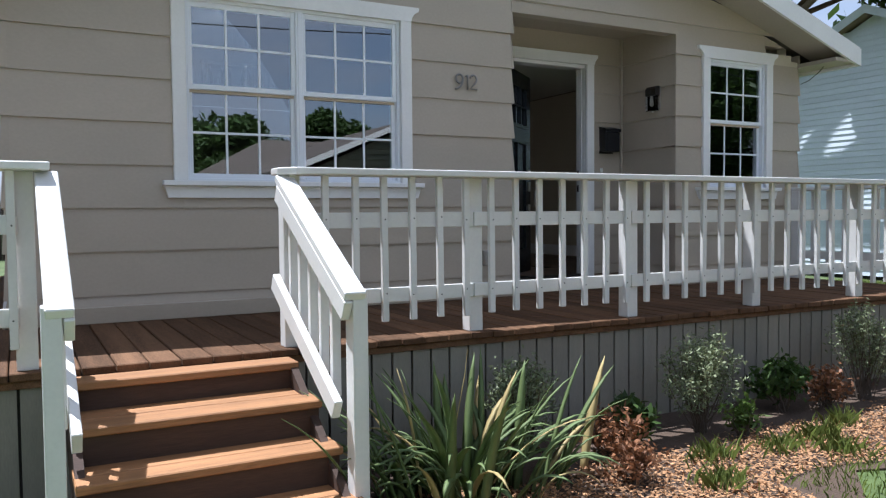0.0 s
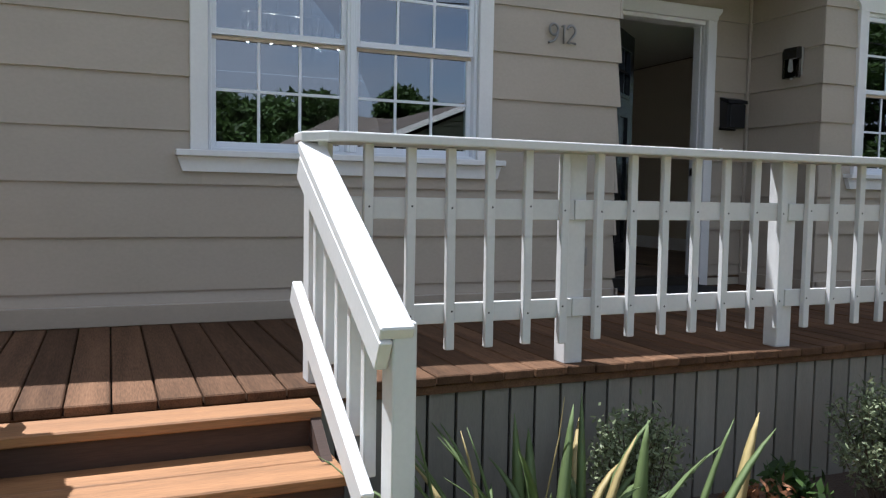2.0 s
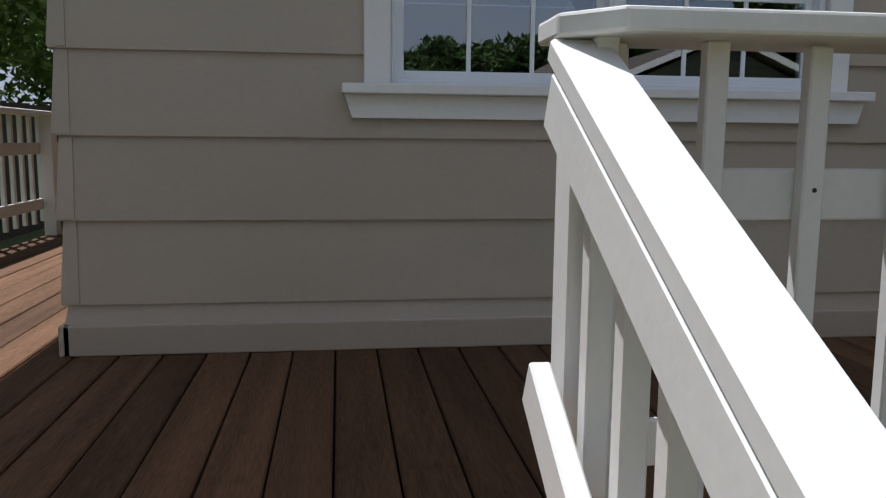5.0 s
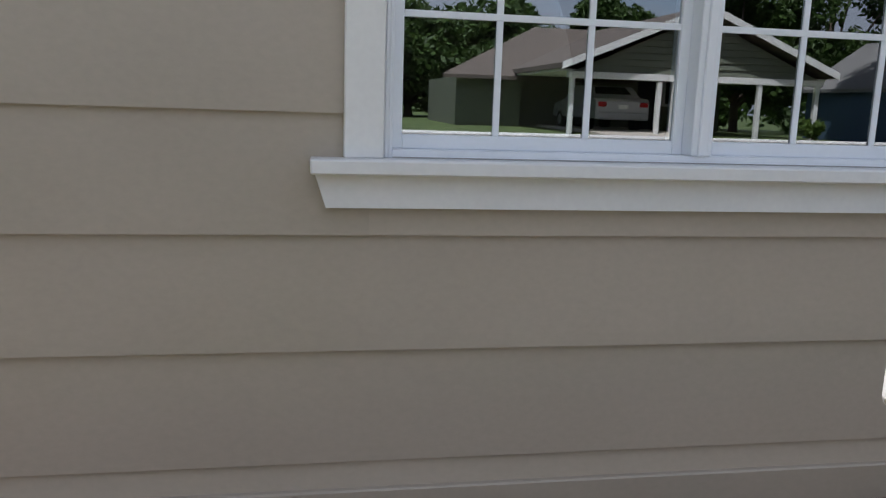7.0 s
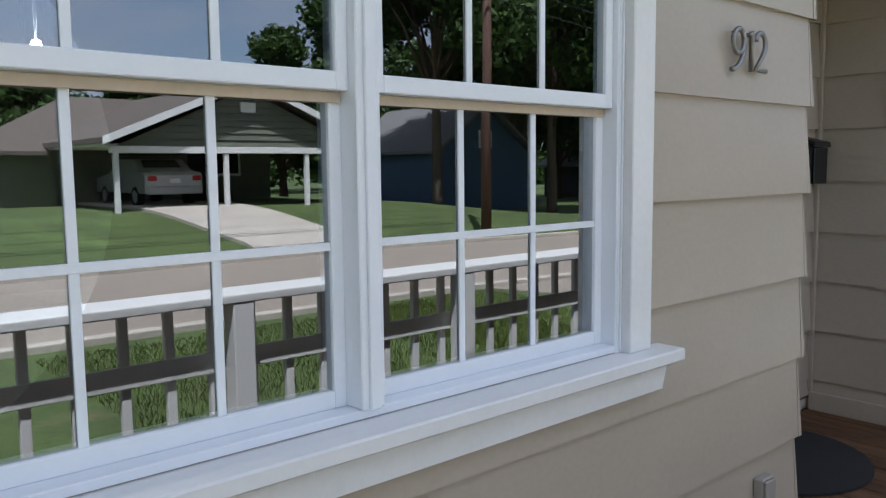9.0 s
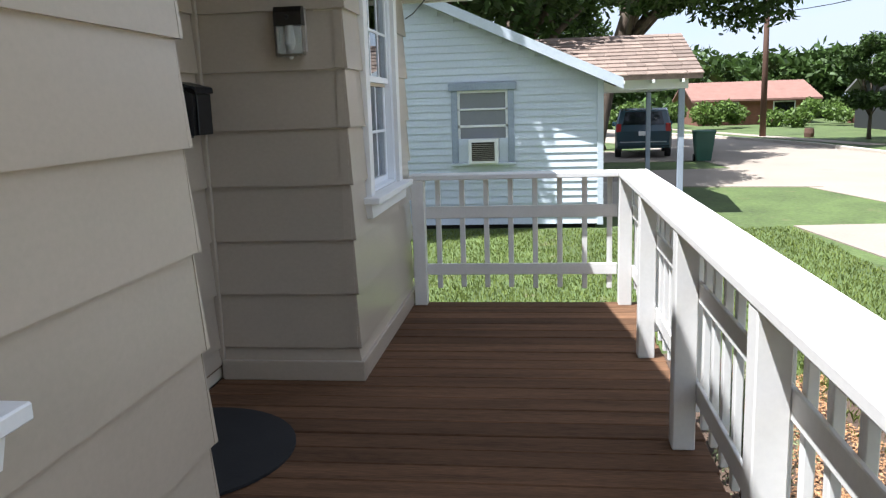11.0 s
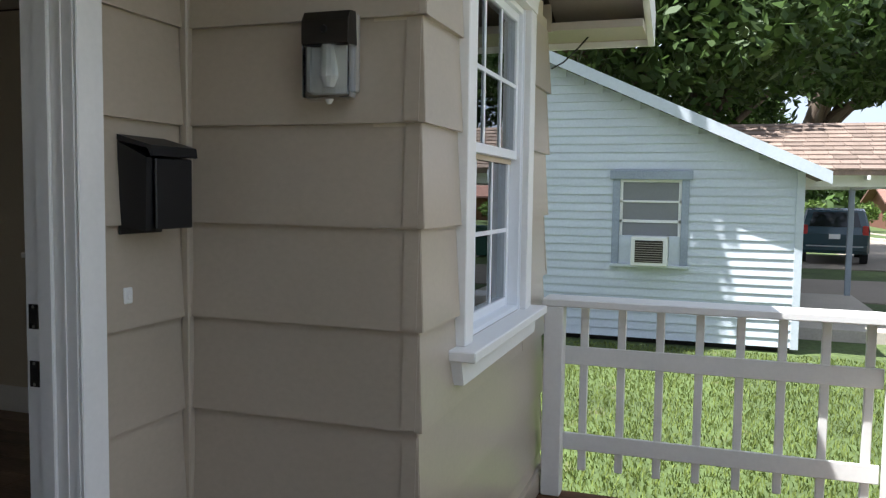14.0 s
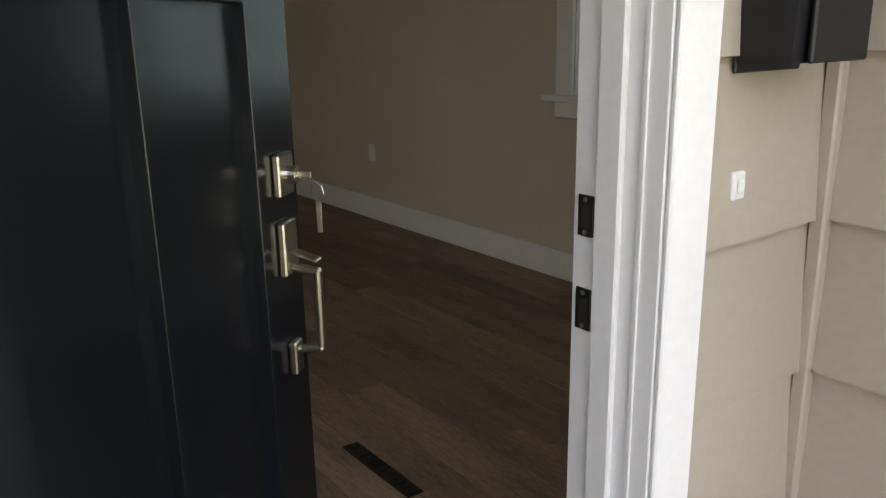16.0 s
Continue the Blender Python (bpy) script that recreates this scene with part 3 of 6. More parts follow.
for z, h in ((1.070, 0.062), (0.925, 0.066)):
    pl = part("strike_plate", Shape().soft(DX1 - 0.003, DX1 + 0.001, RY + 0.084, RY + 0.114, z - h / 2, z + h / 2, 0.001), STEEL, frame_d, "dark bronze strike plate")
    # A near-black tile paints the shade inside the hole.
    part("latch_hole_shade", Shape().box(DX1 - 0.0035, DX1 - 0.0025, RY + 0.09, RY + 0.105, z - 0.017, z + 0.017), DARK, pl)
    for s in (-1, 1):
        part("screw", Shape().tube([(DX1 - 0.0045, RY + 0.099, z + s * h * 0.4), (DX1 - 0.0025, RY + 0.099, z + s * h * 0.4)], 0.004, 6), NICKEL, pl)

DOOR_ANGLE = 40.2
W, Hh, T = 0.892, 2.006, 0.044
door = local_thing("door_1", pose(DX0 + 0.004, RY + 0.118, 0.084, 0, 0, DOOR_ANGLE) @ pose(0, -0.044, 0), "black craftsman front door standing open", "door", kind="structure")
# leaf: its hinge edge is at x = 0, its outer face at y = 0
st = 0.160
lz0, lz1, pz0, pz1 = 1.475, 1.86, 0.24, 1.30
part("stile", Shape().soft(0, st, 0, T, 0, Hh, 0.0015), DOORBLACK, door)
part("stile", Shape().soft(W - st, W, 0, T, 0, Hh, 0.0015), DOORBLACK, door)
for z0, z1 in ((0, pz0), (pz1, lz0), (lz1, Hh)):
    part("rail", Shape().soft(st, W - st, 0, T, z0, z1, 0.002), DOORBLACK, door)
n_pan = 2
gap = 0.05
pw = (W - 2 * st - (n_pan - 1) * gap) / n_pan
for i in range(n_pan):
    x0 = st + i * (pw + gap)
    part("panel", Shape().soft(x0 - 0.004, x0 + pw + 0.004, 0.021, T - 0.014, pz0 - 0.004, pz1 + 0.004, 0.002), DOORBLACK, door)
    if i:
        part("mid_stile", Shape().soft(x0 - gap, x0, 0, T, pz0, pz1, 0.0015), DOORBLACK, door)
lite = part("lite_frame", Shape().soft(st - 0.012, W - st + 0.012, -0.012, 0.004, lz0 - 0.02, lz0 + 0.012, 0.003).soft(st - 0.012, W - st + 0.012, -0.012, 0.004, lz1 - 0.012, lz1 + 0.02, 0.003)
            .soft(st - 0.02, st + 0.012, -0.012, 0.004, lz0 + 0.012, lz1 - 0.012, 0.003).soft(W - st - 0.012, W - st + 0.02, -0.012, 0.004, lz0 + 0.012, lz1 - 0.012, 0.003), DOORBLACK, door)
part("pane", Shape().box(st - 0.003, W - st + 0.003, 0.018, 0.024, lz0 - 0.003, lz1 + 0.003), DOORGLASS, lite, "clear door glass").visible_shadow = False
for i in (1, 2):
    x = st + (W - 2 * st) * i / 3
    part("muntin", Shape().soft(x - 0.011, x + 0.011, -0.006, T + 0.006, lz0, lz1, 0.003), DOORBLACK, lite)
part("muntin", Shape().soft(st, W - st, -0.0055, T + 0.0055, (lz0 + lz1) / 2 - 0.011, (lz0 + lz1) / 2 + 0.011, 0.003), DOORBLACK, lite)
hx = W - 0.072
dead = part("deadbolt", Shape().soft(hx - 0.032, hx + 0.032, -0.014, -0.0005, 0.972, 1.048, 0.003), NICKEL, door, "satin nickel deadbolt with keys in it")
part("cylinder", Shape().tube([(hx, -0.014, 1.01), (hx, -0.034, 1.01)], 0.016, 14), NICKEL, dead)
part("key", Shape().soft(hx - 0.002, hx + 0.002, -0.06, -0.034, 1.004, 1.016, 0.001).tube([(hx, -0.062, 1.0), (hx, -0.078, 0.99), (hx, -0.082, 0.975), (hx, -0.068, 0.965), (hx, -0.058, 0.98), (hx, -0.062, 1.0)], 0.0018, 6)
     .soft(hx - 0.001, hx + 0.001, -0.076, -0.066, 0.905, 0.965, 0.0005), NICKEL, dead, "keys on a ring")
edge_p = part("bolt_plate", Shape().soft(W - 0.0005, W + 0.002, 0.01, 0.034, 0.975, 1.045, 0.001), NICKEL, door, "nickel bolt plate on the door edge")
hs = part("handle_set", Shape().soft(hx - 0.03, hx + 0.03, -0.014, -0.0005, 0.825, 0.925, 0.003), NICKEL, door, "satin nickel grip handle set")
part("thumb_lever", Shape().bar((hx, -0.014, 0.868), (hx, -0.066, 0.853), 0.028, 0.006), NICKEL, hs)
part("grip", Shape().bar((hx, -0.012, 0.838), (hx, -0.066, 0.830), 0.022, 0.012).bar((hx, -0.062, 0.836), (hx, -0.062, 0.682), 0.022, 0.012, (0, 1, 0)).bar((hx, -0.066, 0.682), (hx, -0.008, 0.674), 0.022, 0.012), NICKEL, hs)
part("lower_mount", Shape().soft(hx - 0.018, hx + 0.018, -0.016, -0.0005, 0.628, 0.692, 0.003), NICKEL, hs)
part("inside_knob", Shape().tube([(hx, T, 0.85), (hx, T + 0.03, 0.85), (hx, T + 0.035, 0.85), (hx, T + 0.06, 0.85)], [0.012, 0.012, 0.028, 0.024], 12), NICKEL, hs)

# ---- deck, stairs, skirting ----
DECK_Y = -1.60
deck = thing("deck", (2, -0.8, 0), "red-brown stained wooden porch deck with worn boards", "deck", kind="structure")
# One near-black slab under the boards, painting shade into their gaps.
part("gap_shade_slab", Shape().box(-2.62, 5.80, -1.54, -0.01, -0.19, -0.041).box(RX0 + 0.005, RX1 - 0.005, -0.012, RY - 0.005, -0.19, -0.041).box(-2.62, X0 - 0.01, -0.012, 5.2, -0.19, -0.041), DARK, deck)
x = 5.805
pitch_b = 0.14505
while x > -2.6:
    x0 = x - 0.139
    mid = (x0 + x) / 2
    y0 = DECK_Y + random.uniform(-0.008, 0.008)
    y1 = -0.004 if not (RX0 + 0.02 < mid < RX1 - 0.02) else RY - 0.004
    if mid < X0 - 0.05:
        y1 = 5.2
    dz = random.uniform(-0.0025, 0.0025)
    s = Shape().soft(max(x0, -2.62), x, y0, y1, -0.038 + dz, dz, 0.005)
    part("deck_board", s, DECK, deck)
    x -= pitch_b
skirt = thing("deck_skirting", (2, -1.55, GROUND), "grey-green painted vertical board skirting under the deck", "skirting", kind="structure")
# Near-black sheet behind the boards stands in for under-deck shade.
part("shade_backing", Shape().box(-2.6, 5.78, -1.535, -1.515, GROUND - 0.1, -0.043), DARK, skirt)
x = 5.79
while x > -2.6:
    w = 0.108 + random.uniform(-0.004, 0.004)
    if not (-0.99 < x - w / 2 < -0.11):
        part("skirt_board", Shape().soft(x - w, x, -1.556, -1.536 + random.uniform(-0.002, 0.0), GROUND - 0.06, -0.045 + random.uniform(-0.008, 0.004), 0.002), SKIRT, skirt)
    x -= w + 0.012
part("rim_board", Shape().soft(-2.62, 5.80, -1.575, -1.557, -0.075, -0.041, 0.002), DECK, skirt)
part("side_skirt", Shape().box(5.77, 5.79, -1.53, 0, GROUND - 0.06, -0.045).box(-2.62, -2.6, -1.53, 5.2, GROUND - 0.06, -0.045), SKIRT, skirt)

SX0, SX1 = -1.085, -0.06
stairs = thing("stairs", (-0.55, -2.1, GROUND), "worn orange-brown wooden porch steps", "stairs", kind="structure")
noses = [(-1.785, -0.032), (-2.085, -0.160), (-2.310, -0.318), (-2.565, -0.480)]
back = -1.622
for i, (yn, zt) in enumerate(noses):
    yb = back if i == 0 else noses[i - 1][0] + 0.025
    mid = (yn + yb) / 2
    for a, b in ((yn, mid - 0.002), (mid + 0.002, yb)) if i else ((yn, yb),):
        part("tread", Shape().soft(SX0, SX1 - 0.0 + i * 0.012, a, b, zt - 0.036, zt, 0.005), TREAD, stairs)
    zb = noses[i + 1][1] if i < 3 else GROUND
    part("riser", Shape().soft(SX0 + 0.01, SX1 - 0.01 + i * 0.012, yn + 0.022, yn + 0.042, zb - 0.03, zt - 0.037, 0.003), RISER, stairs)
for x in (SX0 + 0.005, SX1 - 0.04):
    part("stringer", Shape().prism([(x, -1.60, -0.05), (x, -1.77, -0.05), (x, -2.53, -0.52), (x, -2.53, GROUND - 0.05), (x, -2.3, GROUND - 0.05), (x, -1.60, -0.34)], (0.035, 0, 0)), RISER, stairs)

# ---- railings ----
CAP0, CAP1 = 0.883, 0.919
PY = -1.50                            # middle of the posts


def post_part(parent, x, y, z0=-0.001, z1=CAP0, wx=0.088):
    return part("post", Shape().soft(x - wx / 2, x + wx / 2, y - wx / 2, y + wx / 2, z0, z1, 0.004), RAIL, parent)


bal_mesh = mesh_of("baluster", Shape().soft(-0.018, 0.018, -0.0140, 0.0140, 0, CAP0 - 0.101, 0.003), RAIL)


nail_mesh = mesh_of("nail", Shape().tube([(0, 0.0006, 0), (0, -0.0006, 0)], 0.0042, 7), STEEL)


def front_railing(name, posts, x0, x1, bx0, step, cap, corner_left, label):
    r = thing(name, ((x0 + x1) / 2, PY, 0), label, "railing")
    for x in posts:
        p = post_part(r, x, PY)
    for z0, z1 in ((0.605, 0.690), (0.200, 0.280)):
        for i in range(len(posts) + 1):
            a = x0 if i == 0 else posts[i - 1] - 0.02
            b = x1 if i == len(posts) else posts[i] - 0.024
            if b - a > 0.1:
                part("rail", Shape().soft(a, b, PY - 0.060, PY - 0.0445, z0 + random.uniform(-0.003, 0.003), z1, 0.003), RAIL, r)
    k = 0
    while bx0 + k * step < x1 - 0.02:
        bx = bx0 + k * step
        if bx > x0 + 0.02:
            b = piece("baluster", bal_mesh, (bx, PY - 0.0745, 0.101 + random.uniform(-0.006, 0.006)), r)
            b.rotation_euler[1] = random.uniform(-0.006, 0.006)
            for zz in (0.65, 0.24):
                piece("nail", nail_mesh, (bx + random.uniform(-0.005, 0.005), PY - 0.0887, zz + random.uniform(-0.012, 0.012)), r)
        k += 1
    c0, c1 = cap
    if corner_left:
        s = Shape().prism([(c0, PY + 0.047, CAP0), (c0, PY - 0.07, CAP0), (c0 + 0.075, PY - 0.158, CAP0), (c1, PY - 0.158, CAP0), (c1, PY + 0.047, CAP0)], (0, 0, CAP1 - CAP0))
    else:
        s = Shape().soft(c0, c1, PY - 0.158, PY + 0.047, CAP0, CAP1, 0.005)
    cp = part("cap", s, RAIL, r)
    bv = cp.modifiers.new("worn_edge", "BEVEL")
    bv.width, bv.segments = 0.006, 2
    return r


POSTS = [-0.008, 1.085, 2.266, 3.43, 4.60]
front_railing("railing", POSTS + [5.755], -0.05, 5.80, -0.012, 0.1693, (-0.088, 5.88), True, "white painted wooden porch railing with square balusters")
front_railing("railing", [-2.55, -1.222], -2.6, -1.178, -2.45, 0.1685, (-2.63, -1.115), False, "white painted wooden porch railing beside the steps")


def side_railing(x, y0, y1, out, posts, label, name="railing"):
    r = thing(name, (x, (y0 + y1) / 2, 0), label, "railing")
    for y in posts:
        post_part(r, x, y)
    for z0, z1 in ((0.605, 0.690), (0.200, 0.280)):
        part("rail", Shape().soft(min(x + out * 0.0445, x + out * 0.060), max(x + out * 0.0445, x + out * 0.060), y0, y1, z0, z1, 0.003), RAIL, r)
    y = y0 + 0.05
    while y < y1 - 0.05:
        piece("baluster", bal_mesh, (x + out * 0.0745, y, 0.101 + random.uniform(-0.006, 0.006)), r, math.pi / 2)
        y += 0.170
    part("cap", Shape().soft(min(x - out * 0.047, x + out * 0.125), max(x - out * 0.047, x + out * 0.125), y0, y1, CAP0, CAP1, 0.005), RAIL, r)
    return r


side_railing(5.755, -1.452, -0.03, 1, [-0.085], "white painted porch railing at the deck's end")
side_railing(-2.55, -1.452, 5.1, -1, [0.0, 1.2, 2.35, 3.5, 4.7], "white painted railing along the side deck")


def stair_railing(x, side, label):
    """A sloping railing: flat cap, upper board, lower board and balusters on the stair's outer side."""
    r = thing("stair_railing", (x, -2.45, GROUND), label, "railing")
    y0, z0, y1, z1 = -1.560, 0.862, -2.500, 0.345
    k = (z1 - z0) / (y1 - y0)
    d = Vector((0, y1 - y0, z1 - z0)).normalized()
    up = Vector((0, -d.z, d.y)) * (-1 if d.y < 0 else 1)
    up = up if up.z > 0 else -up
    def at(yy, drop):
        return Vector((x, yy, z0 + (yy - y0) * k - drop))
    part("cap", Shape().bar(at(y0 + 0.01, 0.0), at(y1, 0.0), 0.094, 0.038, (0, 0, 1), 0.005), RAIL, r)
    off = Vector((-side * 0.030, 0, 0))
    part("upper_board", Shape().bar(at(y0 + 0.005, 0.072) + off, at(y1 + 0.02, 0.072) + off, 0.036, 0.09, (0, 0, 1), 0.004), RAIL, r)
    part("lower_board", Shape().bar(at(y0 + 0.03, 0.535) + off * 1.6, at(y1 + 0.10, 0.535) + off * 1.6, 0.036, 0.09, (0, 0, 1), 0.004), RAIL, r)
    for i in range(6):
        q = at(y0 - 0.1 - i * 0.15, -0.0196) + Vector((random.uniform(-0.02, 0.02), 0, 0))
        part("nail", Shape().tube([q - up * 0.0006, q + up * 0.0004], 0.0042, 7), STEEL, r)
    yb = -1.66
    while yb > y1 + 0.12:
        zt = at(yb, 0.03).z
        zb = at(yb, 0.60).z
        part("baluster", Shape().soft(x - 0.012, x + 0.026, yb - 0.019, yb + 0.019, zb, zt, 0.003), RAIL, r)
        yb -= 0.145
    part("post", Shape().soft(x - 0.008, x + 0.058, y1 + 0.01, y1 + 0.098, GROUND - 0.05, at(y1 + 0.09, 0.022).z, 0.004) if side > 0 else Shape().soft(x - 0.058, x + 0.008, y1 + 0.01, y1 + 0.098, GROUND - 0.05, at(y1 + 0.09, 0.022).z, 0.004), RAIL, r)
    return r


stair_railing(-0.048, 1, "white painted sloping railing beside the porch steps")
stair_railing(-1.128, -1, "white painted sloping railing beside the porch steps")

# ---- outdoor materials ----
def leaf_material(name, color, var=0.45, through_share=0.3):
    m = material(name, color, 0.55, 0.25, 0.7, 9, 0.0, island=var, spec=0.3)
    n, l = m.node_tree.nodes, m.node_tree.links
    p, out = n["Principled BSDF"], n["Material Output"]
    tr, mix = n.new("ShaderNodeBsdfTranslucent"), n.new("ShaderNodeMixShader")
    src = p.inputs["Base Color"].links[0].from_socket
    l.new(src, tr.inputs["Color"])
    mix.inputs[0].default_value = through_share
    l.new(p.outputs[0], mix.inputs[1])
    l.new(tr.outputs[0], mix.inputs[2])
    l.new(mix.outputs[0], out.inputs["Surface"])
    return m


GRASS = material("lawn_green", (0.068, 0.098, 0.025), 0.9, 0.5, 0.9, 12, 0.9, 0.04, stain=(0.12, 0.11, 0.05), stain_at=0.60)
CONCRETE = material("pale_concrete", (0.275, 0.230, 0.184), 0.85, 0.14, 0.5, 25, 0.3, 0.004, stain=(0.25, 0.21, 0.175), stain_at=0.62)
KERB = material("kerb_concrete", (0.45, 0.40, 0.34), 0.85, 0.15, 1.5, 30, 0.3, 0.004)
# Soil brown, darkened further to carry the shade along the skirting.
SOIL = material("shade_darkened_soil", (0.075, 0.048, 0.031), 0.95, 0.4, 3, 60, 0.8, 0.02)
CHIP = material("tan_mulch_chip", (0.36, 0.195, 0.090), 0.9, 0.25, 9, 60, 0.0, island=0.32)
LEAF = leaf_material("tree_leaf_green", (0.055, 0.095, 0.022))
LEAF2 = leaf_material("bright_leaf_green", (0.11, 0.17, 0.035))
BLADE = leaf_material("grass_blade_green", (0.178, 0.222, 0.054), 0.35)
IRIS = leaf_material("iris_leaf_green", (0.15, 0.20, 0.075), 0.1, 0.25)
IRIS_DRY = leaf_material("dry_iris_leaf", (0.42, 0.33, 0.14), 0.1, 0.2)
SHRUB = leaf_material("grey_green_shrub_leaf", (0.20, 0.23, 0.12), 0.45, 0.25)
RUST = leaf_material("rusty_dead_leaf", (0.22, 0.10, 0.045), 0.5, 0.15)
BARK = material("grey_brown_bark", (0.10, 0.075, 0.055), 0.95, 0.35, 4, 30, 1.0, 0.02, stretch=(1, 1, 0.3))
POLE = material("brown_pole_wood", (0.115, 0.062, 0.042), 0.85, 0.25, 3, 40, 0.5, 0.004, stretch=(4, 4, 0.3))
PALEBLUE = material("peeling_pale_blue_paint", (0.55, 0.595, 0.645), 0.7, 0.08, 1.6, 30, 0.4, 0.003, rand=0.05, stain=(0.36, 0.36, 0.35), stain_at=0.72)
GREYBLUE = material("weathered_blue_grey_paint", (0.30, 0.34, 0.40), 0.7, 0.2, 2, 40, 0.4, 0.003)
BROWNROOF = material("brown_roof_shingle", (0.195, 0.145, 0.115), 0.95, 0.35, 4, 45, 0.4, 0.005, rand=0.22)
GREYROOF = material("grey_asphalt_roof", (0.17, 0.165, 0.16), 0.95, 0.2, 3, 40, 0.5, 0.006)
TAUPEROOF = material("taupe_asphalt_roof", (0.115, 0.093, 0.077), 0.95, 0.2, 3, 40, 0.5, 0.006)
REDROOF = material("red_brown_roof", (0.21, 0.112, 0.085), 0.95, 0.2, 2, 30, 0.4, 0.006)
BRICK = material("red_brick_wall", (0.20, 0.085, 0.055), 0.9, 0.3, 3, 20, 0.4, 0.006)
GREENSIDING = material("grey_green_siding", (0.145, 0.155, 0.115), 0.7, 0.1, 2, 30, 0.2, 0.003)
DARKSIDING = material("charcoal_siding", (0.025, 0.026, 0.028), 0.7, 0.1, 2, 30, 0.2, 0.003)
BLUESIDING = material("blue_house_siding", (0.06, 0.10, 0.16), 0.7, 0.1, 2, 30, 0.2, 0.003)
TEAL = material("dark_teal_car_paint", (0.015, 0.045, 0.06), 0.25, 0.06, 3, 40, 0.0, coat=0.6)
SILVER = material("silver_car_paint", (0.42, 0.43, 0.45), 0.3, 0.06, 3, 40, 0.0, metal=0.5, coat=0.5)
TYRE = material("black_tyre", (0.02, 0.02, 0.02), 0.85, 0.1, 5, 40, 0.2)
CARGLASS = material("dark_car_glass", (0.01, 0.012, 0.014), 0.06, 0.05, 3, 40, 0.0)
TAIL = material("red_tail_light", (0.35, 0.015, 0.015), 0.2, 0.05, 3, 40, 0.0)
BIN = material("green_bin_plastic", (0.015, 0.075, 0.05), 0.5, 0.1, 4, 40, 0.1)
FENCE = material("dark_fence_wood", (0.045, 0.03, 0.022), 0.9, 0.3, 3, 40, 0.5, 0.004, stretch=(4, 4, 0.5), rand=0.2)
WIRE = material("black_cable", (0.015, 0.015, 0.015), 0.6, 0.05, 3, 40, 0.0)
PLATE = material("white_plastic", (0.75, 0.75, 0.72), 0.4, 0.03, 3, 40, 0.0)
REFLECTOR = material("white_reflector", (0.78, 0.78, 0.76), 0.35, 0.04, 5, 60, 0.05)


# ---- ground ----
def rise(x, y):
    """The yards across the street lie higher."""
    k = min(1.0, max(0.0, (-15.6 - y) / 6.0))
    k = k * k * (3 - 2 * k)
    w = min(1.0, max(0.0, (26 - x) / 9.0)) * min(1.0, max(0.0, (x + 60) / 20))
    return 0.95 * k * w


xs = sorted({*range(-400, -60, 40), *range(-60, 60, 3), *range(60, 401, 40)})
ys = sorted({*range(-400, -60, 40), *range(-60, -33, 3), *[-33 + 0.9 * i for i in range(22)], *range(-13, 60, 4), *range(60, 401, 40)})
gs = Shape()
gs.v = [(x, y, GROUND + rise(x, y)) for y in ys for x in xs]
nx = len(xs)
gs.f = [(j * nx + i, j * nx + i + 1, (j + 1) * nx + i + 1, (j + 1) * nx + i) for j in range(len(ys) - 1) for i in range(nx - 1)]
solid("ground", gs, GRASS, "uneven green lawn with dry patches", "ground", "structure", smooth=True)


def strip(near, far, z0, z1):
    s = Shape()
    for (a, b), (c, d) in zip(zip(near, near[1:]), zip(far, far[1:])):
        s.hexa([(*a, z0), (*b, z0), (*d, z0), (*c, z0)], [(*a, z1), (*b, z1), (*d, z1), (*c, z1)])
    return s


near_edge = [(-120, -8.7), (8, -8.5), (14, -7.8), (19, -6.9), (24.7, -6.4), (31, -6.0), (40, -4.4), (60, 3), (95, 22)]
far_edge = [(-120, -15.3), (12, -15.0), (18, -14.0), (23.7, -12.9), (29, -12.4), (35, -11.9), (44, -9.6), (62, -3), (95, 15)]
road = solid("road", strip(far_edge, near_edge, GROUND - 0.2, GROUND + 0.012), CONCRETE, "pale sunlit concrete street", "road", "structure")
kerb_n = Shape()
for (p, q) in zip(far_edge, far_edge[1:]):
    kerb_n.bar((*p, GROUND + 0.05), (*q, GROUND + 0.05), 0.16, 0.16, c=0.02)
for (p, q) in list(zip(near_edge, near_edge[1:]))[:2]:
    kerb_n.bar((*p, GROUND + 0.03), (*q, GROUND + 0.03), 0.16, 0.14, c=0.02)
solid("kerb", kerb_n, KERB, "pale concrete kerb along the street", "kerb", "structure")
drive = thing("driveway", (11, -6.5, GROUND), "pale concrete driveway aprons", "driveway", kind="structure")
part("apron", strip([(9.0, -8.6), (13.6, -8.3)], [(10.0, -5.3), (13.4, -4.9)], GROUND - 0.1, GROUND + 0.018), CONCRETE, drive)
part("apron", strip([(19.0, -7.2), (24.4, -6.9)], [(21.0, 4), (23.6, 4)], GROUND - 0.1, GROUND + 0.022), CONCRETE, drive)
part("apron", strip([(27.6, -6.6), (34, -6.3)], [(27.8, 6), (32, 6)], GROUND - 0.1, GROUND + 0.022), CONCRETE, drive)
part("far_walk", strip([(34, -14.6), (60, -9.5)], [(34, -13.7), (60, -8.6)], GROUND - 0.1, GROUND + 0.02), CONCRETE, drive)
up = Shape()
yy = [-15.1 - 1.0 * i for i in range(13)]
